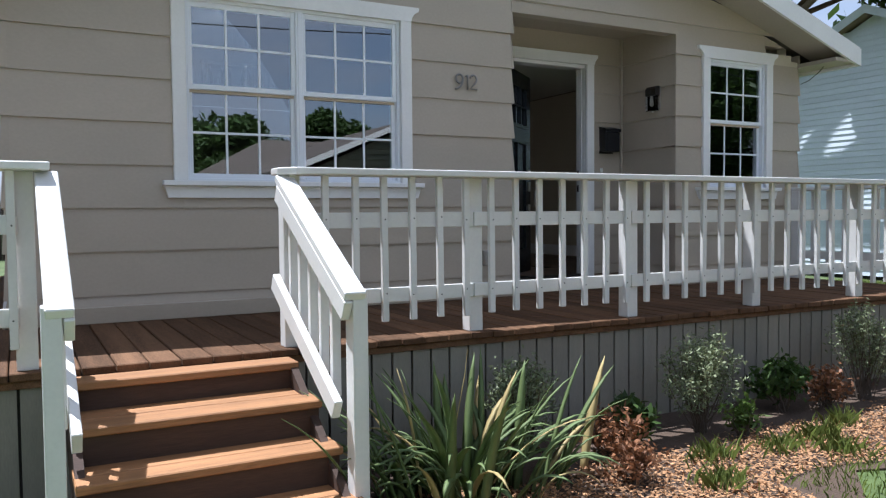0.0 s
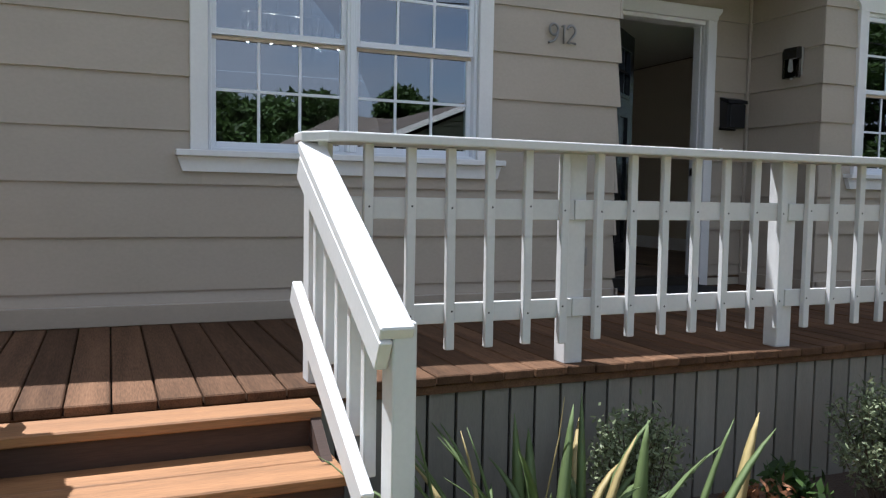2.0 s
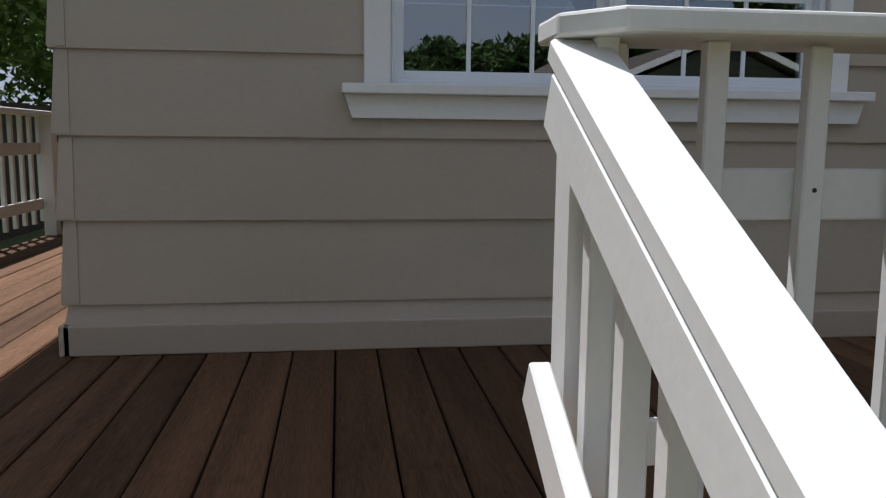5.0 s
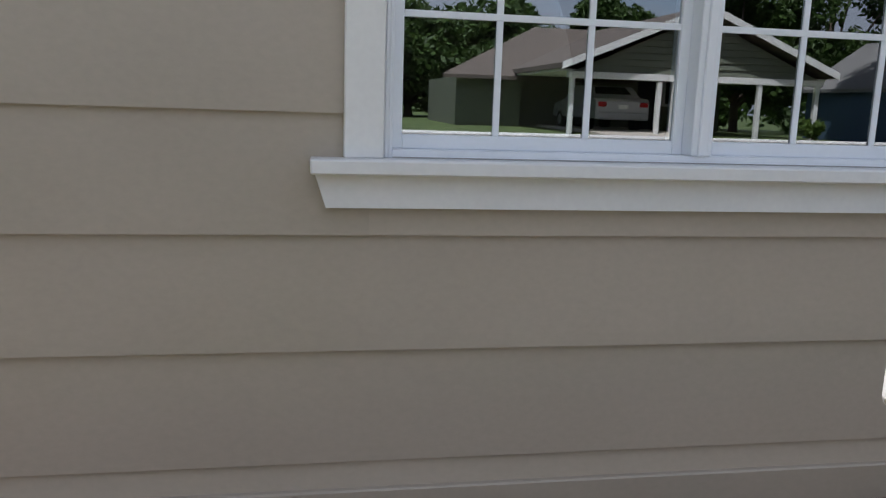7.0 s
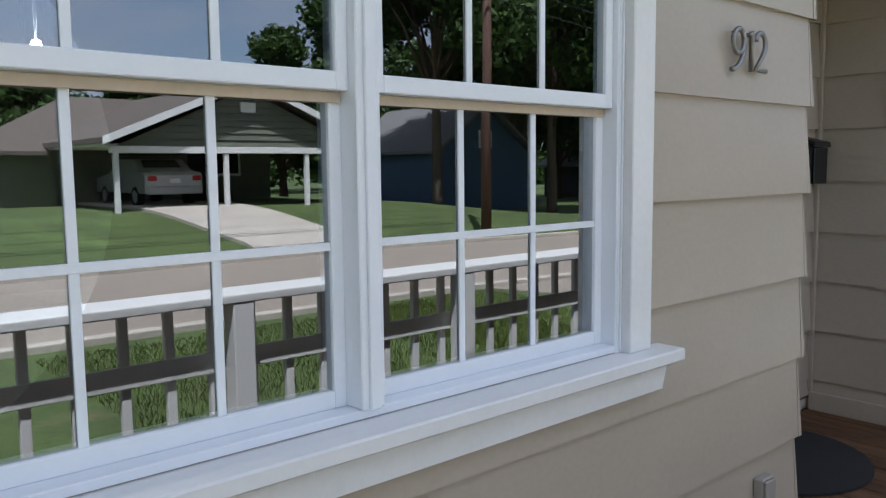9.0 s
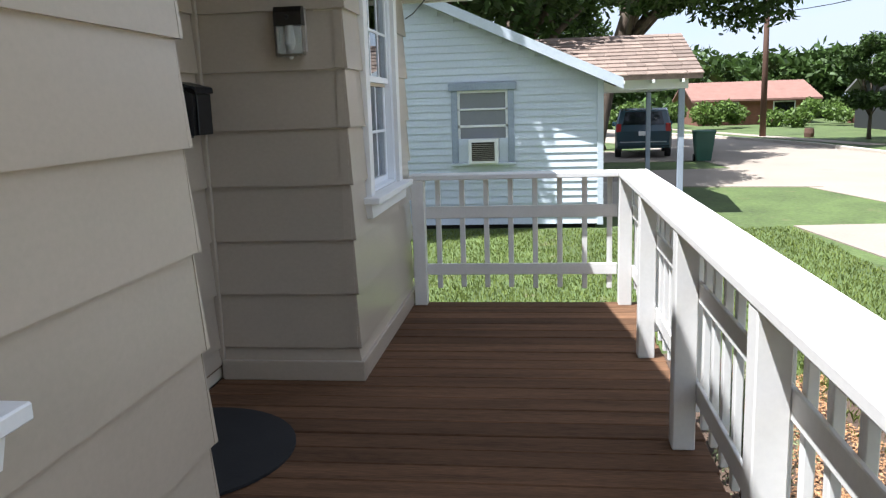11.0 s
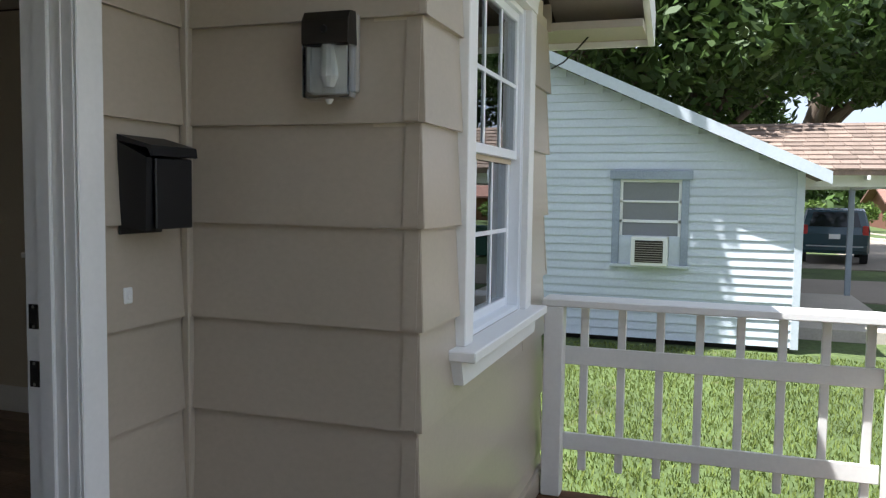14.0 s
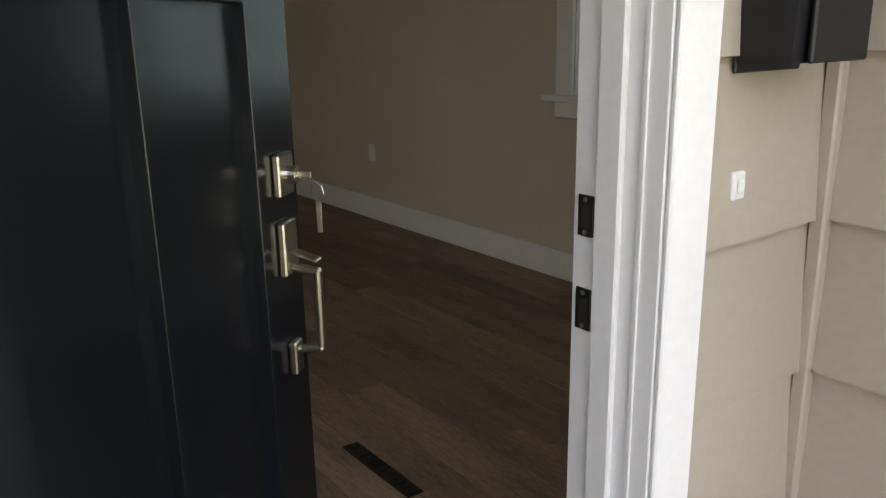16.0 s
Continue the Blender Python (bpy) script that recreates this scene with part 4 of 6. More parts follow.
for a, b in zip(yy, yy[1:]):
    wa, wb = 1.6 + max(0, (a + 17.0)) * 0.5, 1.6 + max(0, (b + 17.0)) * 0.5
    ca, cb = 9.7 + max(0, a + 21) * 0.27, 9.7 + max(0, b + 21) * 0.27
    za, zb = GROUND + rise(9, a) + 0.085, GROUND + rise(9, b) + 0.085
    up.hexa([(ca - wa, a, za - 0.2), (ca + wa, a, za - 0.2), (cb + wb, b, zb - 0.2), (cb - wb, b, zb - 0.2)], [(ca - wa, a, za), (ca + wa, a, za), (cb + wb, b, zb), (cb - wb, b, zb)])
part("sloping_drive", up, KERB, drive)

bed = Shape()
outline = [(0.15, -1.5), (6.6, -1.5), (6.8, -2.2), (5.6, -3.2), (4.2, -3.5), (3.2, -3.15), (2.55, -2.92), (2.15, -3.25), (1.9, -4.4), (0.2, -4.6)]
bed.prism([(x, y, GROUND - 0.05) for x, y in outline], (0, 0, 0.062))
garden = solid("garden_bed", bed, SOIL, "brown mulched garden bed beside the porch", "garden bed", "structure")
rng = np.random.default_rng(3)


def scatter_cards(pts, size, flat, rng):
    """Small tilted four-cornered cards at points; flat 1 lies down, 0 is any way."""
    n = len(pts)
    d = rng.normal(size=(n, 3))
    d[:, 2] *= (1 - flat)
    d /= np.linalg.norm(d, axis=1, keepdims=True)
    e = rng.normal(size=(n, 3))
    e[:, 2] *= (1 - flat)
    e -= (e * d).sum(1, keepdims=True) * d
    e /= np.linalg.norm(e, axis=1, keepdims=True) + 1e-9
    L = (size[0] * (0.6 + 0.8 * rng.random(n)))[:, None]
    Wd = (size[1] * (0.6 + 0.8 * rng.random(n)))[:, None]
    v = np.stack([pts - d * L, pts + e * Wd * 0.9 - d * L * 0.15, pts + d * L, pts - e * Wd * 0.9 + d * L * 0.1], 1).reshape(-1, 3)
    return v, np.arange(4 * n).reshape(n, 4)


def stuff(name, verts, faces, mat, label, category):
    ob = new(name, cloud_mesh(name, verts, faces, mat))
    return tagged(ob, label, category, kind="stuff")


n = 62000
pts = np.c_[rng.uniform(0.3, 6.2, n), rng.uniform(-4.2, -1.6, n), np.full(n, GROUND + 0.02)]
keep = (pts[:, 1] > -3.08 - 0.25 * np.sin(pts[:, 0] * 2.0)) | ((pts[:, 0] < 2.0) & (pts[:, 1] > -4.3))
# Chips end at the shade's edge; bare dark soil paints that shade.
keep &= pts[:, 1] < -2.24 + 0.07 * np.sin(pts[:, 0] * 5.0) + rng.normal(0, 0.06, n)
pts = pts[keep]
pts[:, 2] += rng.uniform(0, 0.016, len(pts))
stuff("mulch_chips", *scatter_cards(pts, (0.015, 0.0065), 0.75, rng), CHIP, "tan wood mulch chips on the bed", "mulch")


def blades(n, region, h, w, rng, ground=GROUND):
    """Bent grass blades: three corners each, as two joined triangles."""
    x, y = region(n)
    n = len(x)
    a, lean = rng.uniform(0, 2 * np.pi, n), rng.uniform(0.1, 0.8, n)
    hh = h * (0.5 + rng.random(n))
    base = np.c_[x, y, np.full(n, ground)]
    side = np.c_[np.cos(a), np.sin(a), np.zeros(n)] * w
    bend = np.c_[-np.sin(a), np.cos(a), np.zeros(n)]
    mid = base + bend * (lean * hh * 0.3)[:, None] + np.c_[np.zeros(n), np.zeros(n), hh * 0.6]
    tip = base + bend * (lean * hh)[:, None] + np.c_[np.zeros(n), np.zeros(n), hh]
    v = np.stack([base - side, base + side, mid + side * 0.6, tip, mid - side * 0.6], 1).reshape(-1, 3)
    return v, np.arange(5 * n).reshape(n, 5)


def lawn_near(n):
    x = 6.0 + rng.random(n) ** 1.5 * 9.5
    y = rng.uniform(-8.2, 4.5, n)
    k = ~((x > 8.9) & (x < 13.6) & (y < -4.9)) & ~((x < 6.9) & (y < -1.4) & (y > -2.6)) & (x < 13.3)
    return x[k], y[k]


def lawn_front(n):
    x, y = rng.uniform(1.9, 7.5, n), rng.uniform(-8, -2.8, n)
    k = y < -2.95 - 0.25 * np.sin(x * 2.0)
    k &= (x > 2.05) | (y < -4.4)
    return x[k], y[k]


stuff("grass", *blades(120000, lawn_near, 0.038, 0.006, rng), BLADE, "bright green lawn grass", "grass")
stuff("grass", *blades(26000, lawn_front, 0.05, 0.003, rng), BLADE, "bright green lawn grass beside the bed", "grass")


def weed_spots(n):
    c = np.array([(2.05, -2.42), (2.5, -2.5), (2.9, -2.45), (3.3, -2.3), (1.75, -2.75), (2.75, -2.7)])
    i = rng.integers(0, len(c), n)
    return c[i, 0] + rng.normal(0, 0.07, n), c[i, 1] + rng.normal(0, 0.05, n)


stuff("weeds", *blades(700, weed_spots, 0.09, 0.0035, rng), BLADE, "green grass weeds in the mulch", "weeds")


# ---- plants by the porch ----
def sword_leaf(base, az, length, lean, width, curl):
    """A folded, bending iris leaf."""
    s, n = Shape(), 9
    d, sd = Vector((math.cos(az), math.sin(az), 0)), Vector((-math.sin(az), math.cos(az), 0))
    p, ang = Vector(base), lean
    rows = []
    for i in range(n):
        u = i / (n - 1)
        w = width * (0.75 + 0.5 * u) * (1 - u ** 3) + 0.0008
        nrm = Vector((-d.x * math.cos(ang), -d.y * math.cos(ang), math.sin(ang)))
        rows.append((p - sd * w, p + nrm * w * 0.35, p + sd * w, p - nrm * 0.0025))
        step = length / (n - 1)
        p = p + (d * math.sin(ang) + Vector((0, 0, math.cos(ang)))) * step
        ang += curl / (n - 1) * (0.4 + 1.6 * u)
    v = [q for r in rows for q in r]
    f = []
    for i in range(n - 1):
        for j in range(4):
            f.append((4 * i + j, 4 * i + (j + 1) % 4, 4 * i + 4 + (j + 1) % 4, 4 * i + 4 + j))
    f += [(3, 2, 1, 0), tuple(4 * (n - 1) + j for j in range(4))]
    return s.add(v, f)


iris = thing("iris_plant", (0.66, -2.25, GROUND), "clump of green sword-leaved iris with some dry leaves", "plant")
rnd = random.Random(11)
for i in range(150):
    bx, by = 0.60 + rnd.gauss(0, 0.21), -2.24 + rnd.gauss(0, 0.12)
    dry = rnd.random() < 0.1
    out = math.atan2(by + 2.24, bx - 0.60) + rnd.gauss(0, 0.5)
    tall = rnd.random()
    part("leaf", sword_leaf((bx, by, GROUND - 0.01), out, 0.34 + 0.40 * tall, rnd.uniform(0.05, 0.6), rnd.uniform(0.016, 0.031), rnd.uniform(0.1, 0.9) if tall > 0.74 else rnd.uniform(0.9, 2.6)), IRIS_DRY if dry else IRIS, iris, "dry yellowed leaf" if dry else "", True)
part("seed_stalk", Shape().tube([(0.62, -2.1, GROUND), (0.66, -2.06, -0.35), (0.72, -2.04, -0.14), (0.745, -2.03, 0.0)], [0.004, 0.003, 0.0025, 0.001], 5), IRIS_DRY, iris, "dry stalk")


def bush(name, x, y, z, r, h, n, mat, label, category, seed, leaf=(0.014, 0.006), stems=9):
    """A shrub of many stems, each carrying small leaves; the outline is uneven."""
    b = thing(name, (x, y, z), label, category)
    g, ro = np.random.default_rng(seed), random.Random(seed)
    st = Shape()
    pts = []
    for i in range(stems * 4):
        az, t = ro.uniform(0, 2 * math.pi), ro.random() ** 0.6
        tip = Vector((x + math.cos(az) * r * t, y + math.sin(az) * r * t * 0.8, z + h * (0.50 + 0.55 * math.sqrt(max(0, 1 - t * t)) * ro.uniform(0.75, 1.1))))
        root = Vector((x + ro.gauss(0, 0.02), y + ro.gauss(0, 0.02), z - 0.01))
        mid = root.lerp(tip, 0.55) + Vector((ro.gauss(0, 0.02), ro.gauss(0, 0.02), h * 0.06))
        st.tube([root, mid, tip], [0.005, 0.003, 0.001], 4, False)
        k = max(6, n // (stems * 4))
        u = 0.35 + 0.65 * g.random(k) ** 0.8
        base = np.array(root)[None] * ((1 - u) ** 2)[:, None] + 2 * np.array(mid)[None] * (u * (1 - u))[:, None] + np.array(tip)[None] * (u ** 2)[:, None]
        pts.append(base + g.normal(0, 0.022, (k, 3)) * (1 + 0.5 * r))
    part("stem_tangle", st, BARK, b)
    v, f = scatter_cards(np.concatenate(pts), leaf, 0.1, g)
    ob = new("foliage", cloud_mesh("foliage", v - np.array([[x, y, z]]), f, mat))
    ob.parent = b
    ORIGIN[ob] = (0, 0, 0)
    return b


bush("shrub", 2.40, -2.00, GROUND, 0.32, 0.60, 4200, SHRUB, "grey-green bushy shrub on a bare stem", "shrub", 1)
bush("shrub", 1.18, -1.88, GROUND, 0.22, 0.54, 3400, SHRUB, "grey-green shrub like lavender by the skirting", "shrub", 2)
bush("shrub", 4.05, -1.95, GROUND, 0.34, 0.66, 3600, SHRUB, "grey-green bushy shrub near the deck skirting", "shrub", 3)
bush("shrub", 4.75, -1.98, GROUND, 0.32, 0.55, 2600, SHRUB, "grey-green bushy shrub near the deck skirting", "shrub", 14)
bush("dying_plant", 1.62, -2.12, GROUND, 0.22, 0.26, 800, RUST, "half-dead plant with rusty brown leaves", "plant", 4, (0.02, 0.01), 5)
bush("dying_plant", 1.40, -2.50, GROUND, 0.22, 0.20, 800, RUST, "half-dead plant with rusty brown leaves", "plant", 5, (0.018, 0.009), 5)
bush("dying_plant", 3.55, -2.02, GROUND, 0.20, 0.30, 700, RUST, "half-dead plant with rusty brown leaves", "plant", 6, (0.02, 0.01), 5)
bush("low_plant", 1.80, -2.05, GROUND, 0.2, 0.28, 600, LEAF, "low dark green leafy plant", "plant", 7, (0.03, 0.016), 5)
bush("low_plant", 3.25, -1.92, GROUND, 0.26, 0.36, 900, LEAF, "low dark green leafy plant", "plant", 8, (0.03, 0.016), 5)
bush("low_plant", 2.52, -2.22, GROUND, 0.12, 0.22, 240, LEAF2, "small green seedling in the mulch", "plant", 9, (0.03, 0.012), 3)


# ---- fixtures at the door ----
mail = thing("mailbox", (3.96, 0.70, 1.28), "black metal wall mailbox with a sloping lid", "mailbox")
mx0, mx1 = 3.865, 4.050
part("body", Shape().prism([(mx0 + 0.004, 0.738, 1.285), (mx0 + 0.004, 0.655, 1.285), (mx0 + 0.004, 0.650, 1.475), (mx0 + 0.004, 0.738, 1.515)], (mx1 - mx0 - 0.008, 0, 0)), BLACK, mail)
part("front_panel", Shape().soft(mx0 + 0.03, mx1 - 0.002, 0.640, 0.6495, 1.285, 1.475, 0.003), BLACK, mail)
part("lid", Shape().prism([(mx0, 0.740, 1.520), (mx0, 0.740, 1.535), (mx0, 0.632, 1.506), (mx0, 0.628, 1.480), (mx0, 0.634, 1.478), (mx0, 0.642, 1.498)], (mx1 - mx0 + 0.006, 0, 0)), BLACK, mail)
part("back_plate", Shape().soft(mx0 + 0.006, mx1 - 0.006, 0.739, 0.7455, 1.27, 1.52, 0.002), BLACK, mail)

lamp = thing("wall_lamp", (4.13, 0.24, 1.74), "wall lamp with dark cap and clear prismatic lens", "wall lamp")
lx = RX1 - 0.014
part("back_plate", Shape().soft(lx - 0.02, lx, 0.172, 0.318, 1.66, 1.87, 0.004), GREY, lamp)
part("cap", Shape().prism([(lx - 0.02, 0.174, 1.785), (lx - 0.075, 0.176, 1.785), (lx - 0.075, 0.176, 1.845), (lx - 0.055, 0.178, 1.872), (lx - 0.02, 0.178, 1.875)], (0, 0.136, 0)), STEEL, lamp, "dark bronze cap")
# White plates added inside, standing in for the lens's bright reflections.
part("diffuser", Shape().soft(lx - 0.034, lx - 0.0215, 0.184, 0.304, 1.655, 1.783, 0.003).soft(lx - 0.062, lx - 0.0345, 0.292, 0.303, 1.66, 1.78, 0.001), REFLECTOR, lamp, "white plates added to whiten the lens")
part("sensor", Shape().tube([(lx - 0.076, 0.245, 1.822), (lx - 0.082, 0.245, 1.822)], [0.011, 0.009], 10), BLACK, lamp)
part("bulb_cover", Shape().tube([(lx - 0.048, 0.243, 1.785), (lx - 0.048, 0.243, 1.70), (lx - 0.048, 0.243, 1.672)], [0.020, 0.026, 0.014], 12), REFLECTOR, lamp, "white frosted bulb")
part("reflector", Shape().prism([(lx - 0.022, 0.188, 1.66), (lx - 0.030, 0.188, 1.66), (lx - 0.058, 0.188, 1.78), (lx - 0.022, 0.188, 1.78)], (0, 0.07, 0)).prism([(lx - 0.022, 0.265, 1.66), (lx - 0.05, 0.298, 1.66), (lx - 0.05, 0.298, 1.78), (lx - 0.022, 0.265, 1.78)], (-0.006, 0, 0)), REFLECTOR, lamp, "white reflector")
lens = Shape()
lens.soft(lx - 0.072, lx - 0.067, 0.176, 0.312, 1.645, 1.784, 0.001).soft(lx - 0.067, lx - 0.021, 0.176, 0.180, 1.645, 1.784, 0.001).soft(lx - 0.067, lx - 0.021, 0.308, 0.312, 1.645, 1.784, 0.001).soft(lx - 0.067, lx - 0.021, 0.180, 0.308, 1.640, 1.645, 0.001)
part("lens", lens, CLEAR, lamp, "clear ribbed lens").visible_shadow = False
part("finial", Shape().tube([(lx - 0.045, 0.243, 1.64), (lx - 0.045, 0.243, 1.628)], [0.012, 0.006], 8), REFLECTOR, lamp)

solid("doorbell", Shape().soft(3.880, 3.912, 0.733, 0.7455, 1.082, 1.126, 0.003).soft(3.888, 3.904, 0.728, 0.733, 1.094, 1.114, 0.003), PLATE, "small white doorbell button", "doorbell")
socket = thing("outlet_cover", (2.09, -0.02, 0.32), "taupe weatherproof outlet cover on the siding", "outlet")
part("box", Shape().soft(2.052, 2.128, -0.040, -0.008, 0.26, 0.385, 0.004), GREY, socket)
part("flap", Shape().soft(2.058, 2.122, -0.050, -0.0405, 0.268, 0.378, 0.003), GREY, socket)

mat_s = Shape()
pts = [(3.24 + 0.473 * math.cos(math.radians(162 + 216 * i / 30)), 0.55 + 0.473 * math.sin(math.radians(162 + 216 * i / 30)), 0.003) for i in range(31)]
mat_s.prism(pts, (0, 0, 0.012))
doormat = solid("doormat", mat_s, RUBBER, "black half-round rubber doormat on the deck", "doormat")
vent = thing("floor_register", (3.95, 1.87, 0.076), "dark metal floor register in the plank floor", "vent")
part("frame", Shape().soft(3.92, 3.975, 1.69, 2.05, 0.0755, 0.080, 0.001), STEEL, vent)
for i in range(12):
    part("slat", Shape().soft(3.928, 3.967, 1.702 + i * 0.029, 1.714 + i * 0.029, 0.080, 0.083, 0.001), STEEL, vent)
socket2 = solid("wall_outlet", Shape().soft(X1 - 0.147, X1 - 0.141, 4.63, 4.70, 0.48, 0.595, 0.002), PLATE, "white wall outlet above the baseboard", "outlet")

# house numbers
number = thing("house_number", (1.91, -0.02, 1.66), "brushed metal house number 912 on the siding", "house number")


def arc(cx, cz, rx, rz, a0, a1, n=14):
    """Points round an upright ellipse, angles in degrees from +x."""
    return [(cx + rx * math.cos(radians(a0 + (a1 - a0) * i / n)), cz + rz * math.sin(radians(a0 + (a1 - a0) * i / n))) for i in range(n + 1)]


STROKES = [arc(1.842, 1.742, 0.030, 0.034, 0, 360, 20), arc(1.800, 1.735, 0.072, 0.075, 10, -86, 12), [(1.898, 1.762), (1.915, 1.776), (1.915, 1.660)],
           arc(1.968, 1.742, 0.030, 0.034, 165, -25, 12) + [(1.980, 1.708), (1.940, 1.667), (2.002, 1.667)]]
for line in STROKES:
    part("digit_stroke", Shape().tube([(x, -0.032, z) for x, z in line], 0.0078, 8), DIGIT, number, "", True)
for x in (1.842, 1.915, 1.968):
    part("stud", Shape().tube([(x, -0.030, 1.77), (x, -0.010, 1.77)], 0.003, 6), STEEL, number)

# ---- inside: a linear pendant with five bulbs, a downlight ----
chan = thing("pendant_lamp", (0.53, 1.40, 2.4), "linear pendant lamp with five lit bulbs in clear glass", "pendant lamp")
part("canopy", Shape().soft(0.43, 0.63, 1.36, 1.44, 2.37, 2.3995, 0.004), NICKEL, chan)
part("stem", Shape().tube([(0.40, 1.4, 1.99), (0.46, 1.4, 2.37)], 0.005, 6).tube([(0.66, 1.4, 1.99), (0.60, 1.4, 2.37)], 0.005, 6), NICKEL, chan)
part("bar", Shape().soft(0.15, 0.91, 1.385, 1.415, 1.965, 1.99, 0.003), NICKEL, chan)
for i in range(5):
    x = 0.53 + (i - 2) * 0.166
    so = part("socket", Shape().tube([(x, 1.4, 1.965), (x, 1.4, 1.90)], 0.012, 10), NICKEL, chan)
    part("bulb", Shape().tube([(x, 1.4, 1.782), (x, 1.4, 1.778), (x, 1.4, 1.768), (x, 1.4, 1.758), (x, 1.4, 1.754)], [0.004, 0.012, 0.016, 0.012, 0.004], 12), BULB, so, "lit bulb tip", True)
    part("bulb_neck", Shape().tube([(x, 1.4, 1.90), (x, 1.4, 1.84), (x, 1.4, 1.782)], [0.006, 0.005, 0.003], 8), PLATE, so)
    part("glass_shade", Shape().tube([(x, 1.4, 1.95), (x, 1.4, 1.74)], 0.042, 16, False), CLEAR, so, "clear glass cylinder", True).visible_shadow = False
for x, y in ((2.70, 3.83),):
    dl = thing("downlight", (x, y, 2.4), "round lit recessed ceiling light", "ceiling light", "ceiling lights")
    part("trim_ring", Shape().tube([(x, y, 2.3995), (x, y, 2.390)], [0.095, 0.09], 24), WHITE, dl)
    part("diffuser", Shape().tube([(x, y, 2.3898), (x, y, 2.386)], 0.075, 24), DISC, dl)

# black cable at the eave
solid("eave_cable", Shape().tube([(5.87, -0.02, 1.98), (5.95, -0.06, 2.02), (6.02, -0.12, 2.10), (6.05, -0.2, 2.20)], 0.004, 6), WIRE, "thin black cable hanging from the eave", "cable")

# a scrap of litter on the apron
p0 = Shape().prism([(12.28, -6.22, GROUND + 0.022), (12.34, -6.30, GROUND + 0.022), (12.42, -6.27, GROUND + 0.05), (12.38, -6.18, GROUND + 0.10), (12.31, -6.15, GROUND + 0.05)], (-0.03, 0.01, 0.012))
solid("litter_scrap", p0, material("green_plastic_film", (0.06, 0.50, 0.28), 0.5, 0.1, 20, 90, 0.1), "crumpled green plastic scrap on the concrete apron", "litter")

# ---- neighbouring house ----
NX = 13.5
neigh = thing("neighbour_house", (NX + 4, 2, GROUND), "pale blue weathered clapboard house with a brown shingle porch roof", "house")
NC, NS = -1.90, 0.455                 # front corner, slope of the roof
def n_rake(y):
    return 1.77 + NS * (y - NC) if y < 4.2 else 1.77 + NS * (8.4 - y - NC)
def slab(pts, lift):
    return Shape().prism(pts, lift)
part("wall_body", Shape().prism([(NX + 0.02, NC, -0.6), (NX + 0.02, 10.3, -0.6), (NX + 0.02, 10.3, 1.70), (NX + 0.02, 4.2, n_rake(4.2) - 0.05), (NX + 0.02, NC, 1.72)], (8.0, 0, 0)), PALEBLUE, neigh)
z = -0.60
wy0, wy1, wz0, wz1 = -0.38, 0.45, 0.46, 1.62
while z < 4.2:
    z1 = z + 0.118
    y0, y1 = NC + 0.06, 10.3
    if z1 > 1.71:
        y0 = NC + (z1 - 1.77) / NS + 0.06
        y1 = 8.4 - NC - (z1 - 1.77) / NS
    for a, b, c, d in cut([(max(y0, NC + 0.06), y1, z, z1)], (wy0, wy1, wz0, wz1)):
        if b - a > 0.1 and d - c > 0.02:
            sg = random.uniform(-0.004, 0.004)
            part("clapboard", Shape().hexa([(NX - 0.016, a, c), (NX - 0.016, b, c + sg), (NX + 0.02, b, c + sg), (NX + 0.02, a, c)], [(NX + 0.004, a, d + 0.01), (NX + 0.004, b, d + 0.01 + sg), (NX + 0.02, b, d + 0.01 + sg), (NX + 0.02, a, d + 0.01)]), PALEBLUE, neigh)
    z = z1
part("corner_board", Shape().soft(NX - 0.03, NX + 0.02, NC - 0.02, NC + 0.08, -0.62, 1.74, 0.004), PALEBLUE, neigh)
# Solid near-black block, painted shade for the crawl space.
part("foundation", Shape().box(NX + 0.1, NX + 7.9, NC + 0.1, 10.2, GROUND - 0.1, -0.605), DARK, neigh, "near-black block painted as crawl space shade")
for k in (0, 1):
    s = Shape()
    ya, yb = (NC - 0.30, 4.2) if k == 0 else (8.7 - NC, 4.2)
    za = 1.77 - NS * 0.30
    s.hexa([(NX - 0.30, ya, za), (NX + 8.2, ya, za), (NX + 8.2, yb, n_rake(4.2)), (NX - 0.30, yb, n_rake(4.2))], [(NX - 0.30, ya, za + 0.09), (NX + 8.2, ya, za + 0.09), (NX + 8.2, yb, n_rake(4.2) + 0.09), (NX - 0.30, yb, n_rake(4.2) + 0.09)])
    part("roof_slope", s, BROWNROOF, neigh)
    e = Shape().hexa([(NX - 0.33, ya, za - 0.065), (NX - 0.301, ya, za - 0.065), (NX - 0.301, yb, n_rake(4.2) - 0.065), (NX - 0.33, yb, n_rake(4.2) - 0.065)], [(NX - 0.33, ya, za + 0.10), (NX - 0.301, ya, za + 0.10), (NX - 0.301, yb, n_rake(4.2) + 0.10), (NX - 0.33, yb, n_rake(4.2) + 0.10)])
    part("rake_board", e, PALEBLUE, neigh, "pale blue painted rake board")
nw = part("window", Shape().soft(NX - 0.07, NX + 0.05, wy0 - 0.14, wy1 + 0.14, wz1, wz1 + 0.12, 0.004), GREYBLUE, neigh, "old window with a blue-grey wooden frame")
for y0, y1 in ((wy0 - 0.10, wy0), (wy1, wy1 + 0.10)):
    part("jamb", Shape().soft(NX - 0.035, NX + 0.05, y0, y1, wz0 - 0.02, wz1, 0.004), GREYBLUE, nw)
part("sill", Shape().soft(NX - 0.08, NX + 0.05, wy0 - 0.12, wy1 + 0.12, wz0 - 0.06, wz0 - 0.02, 0.004), PALEBLUE, nw)
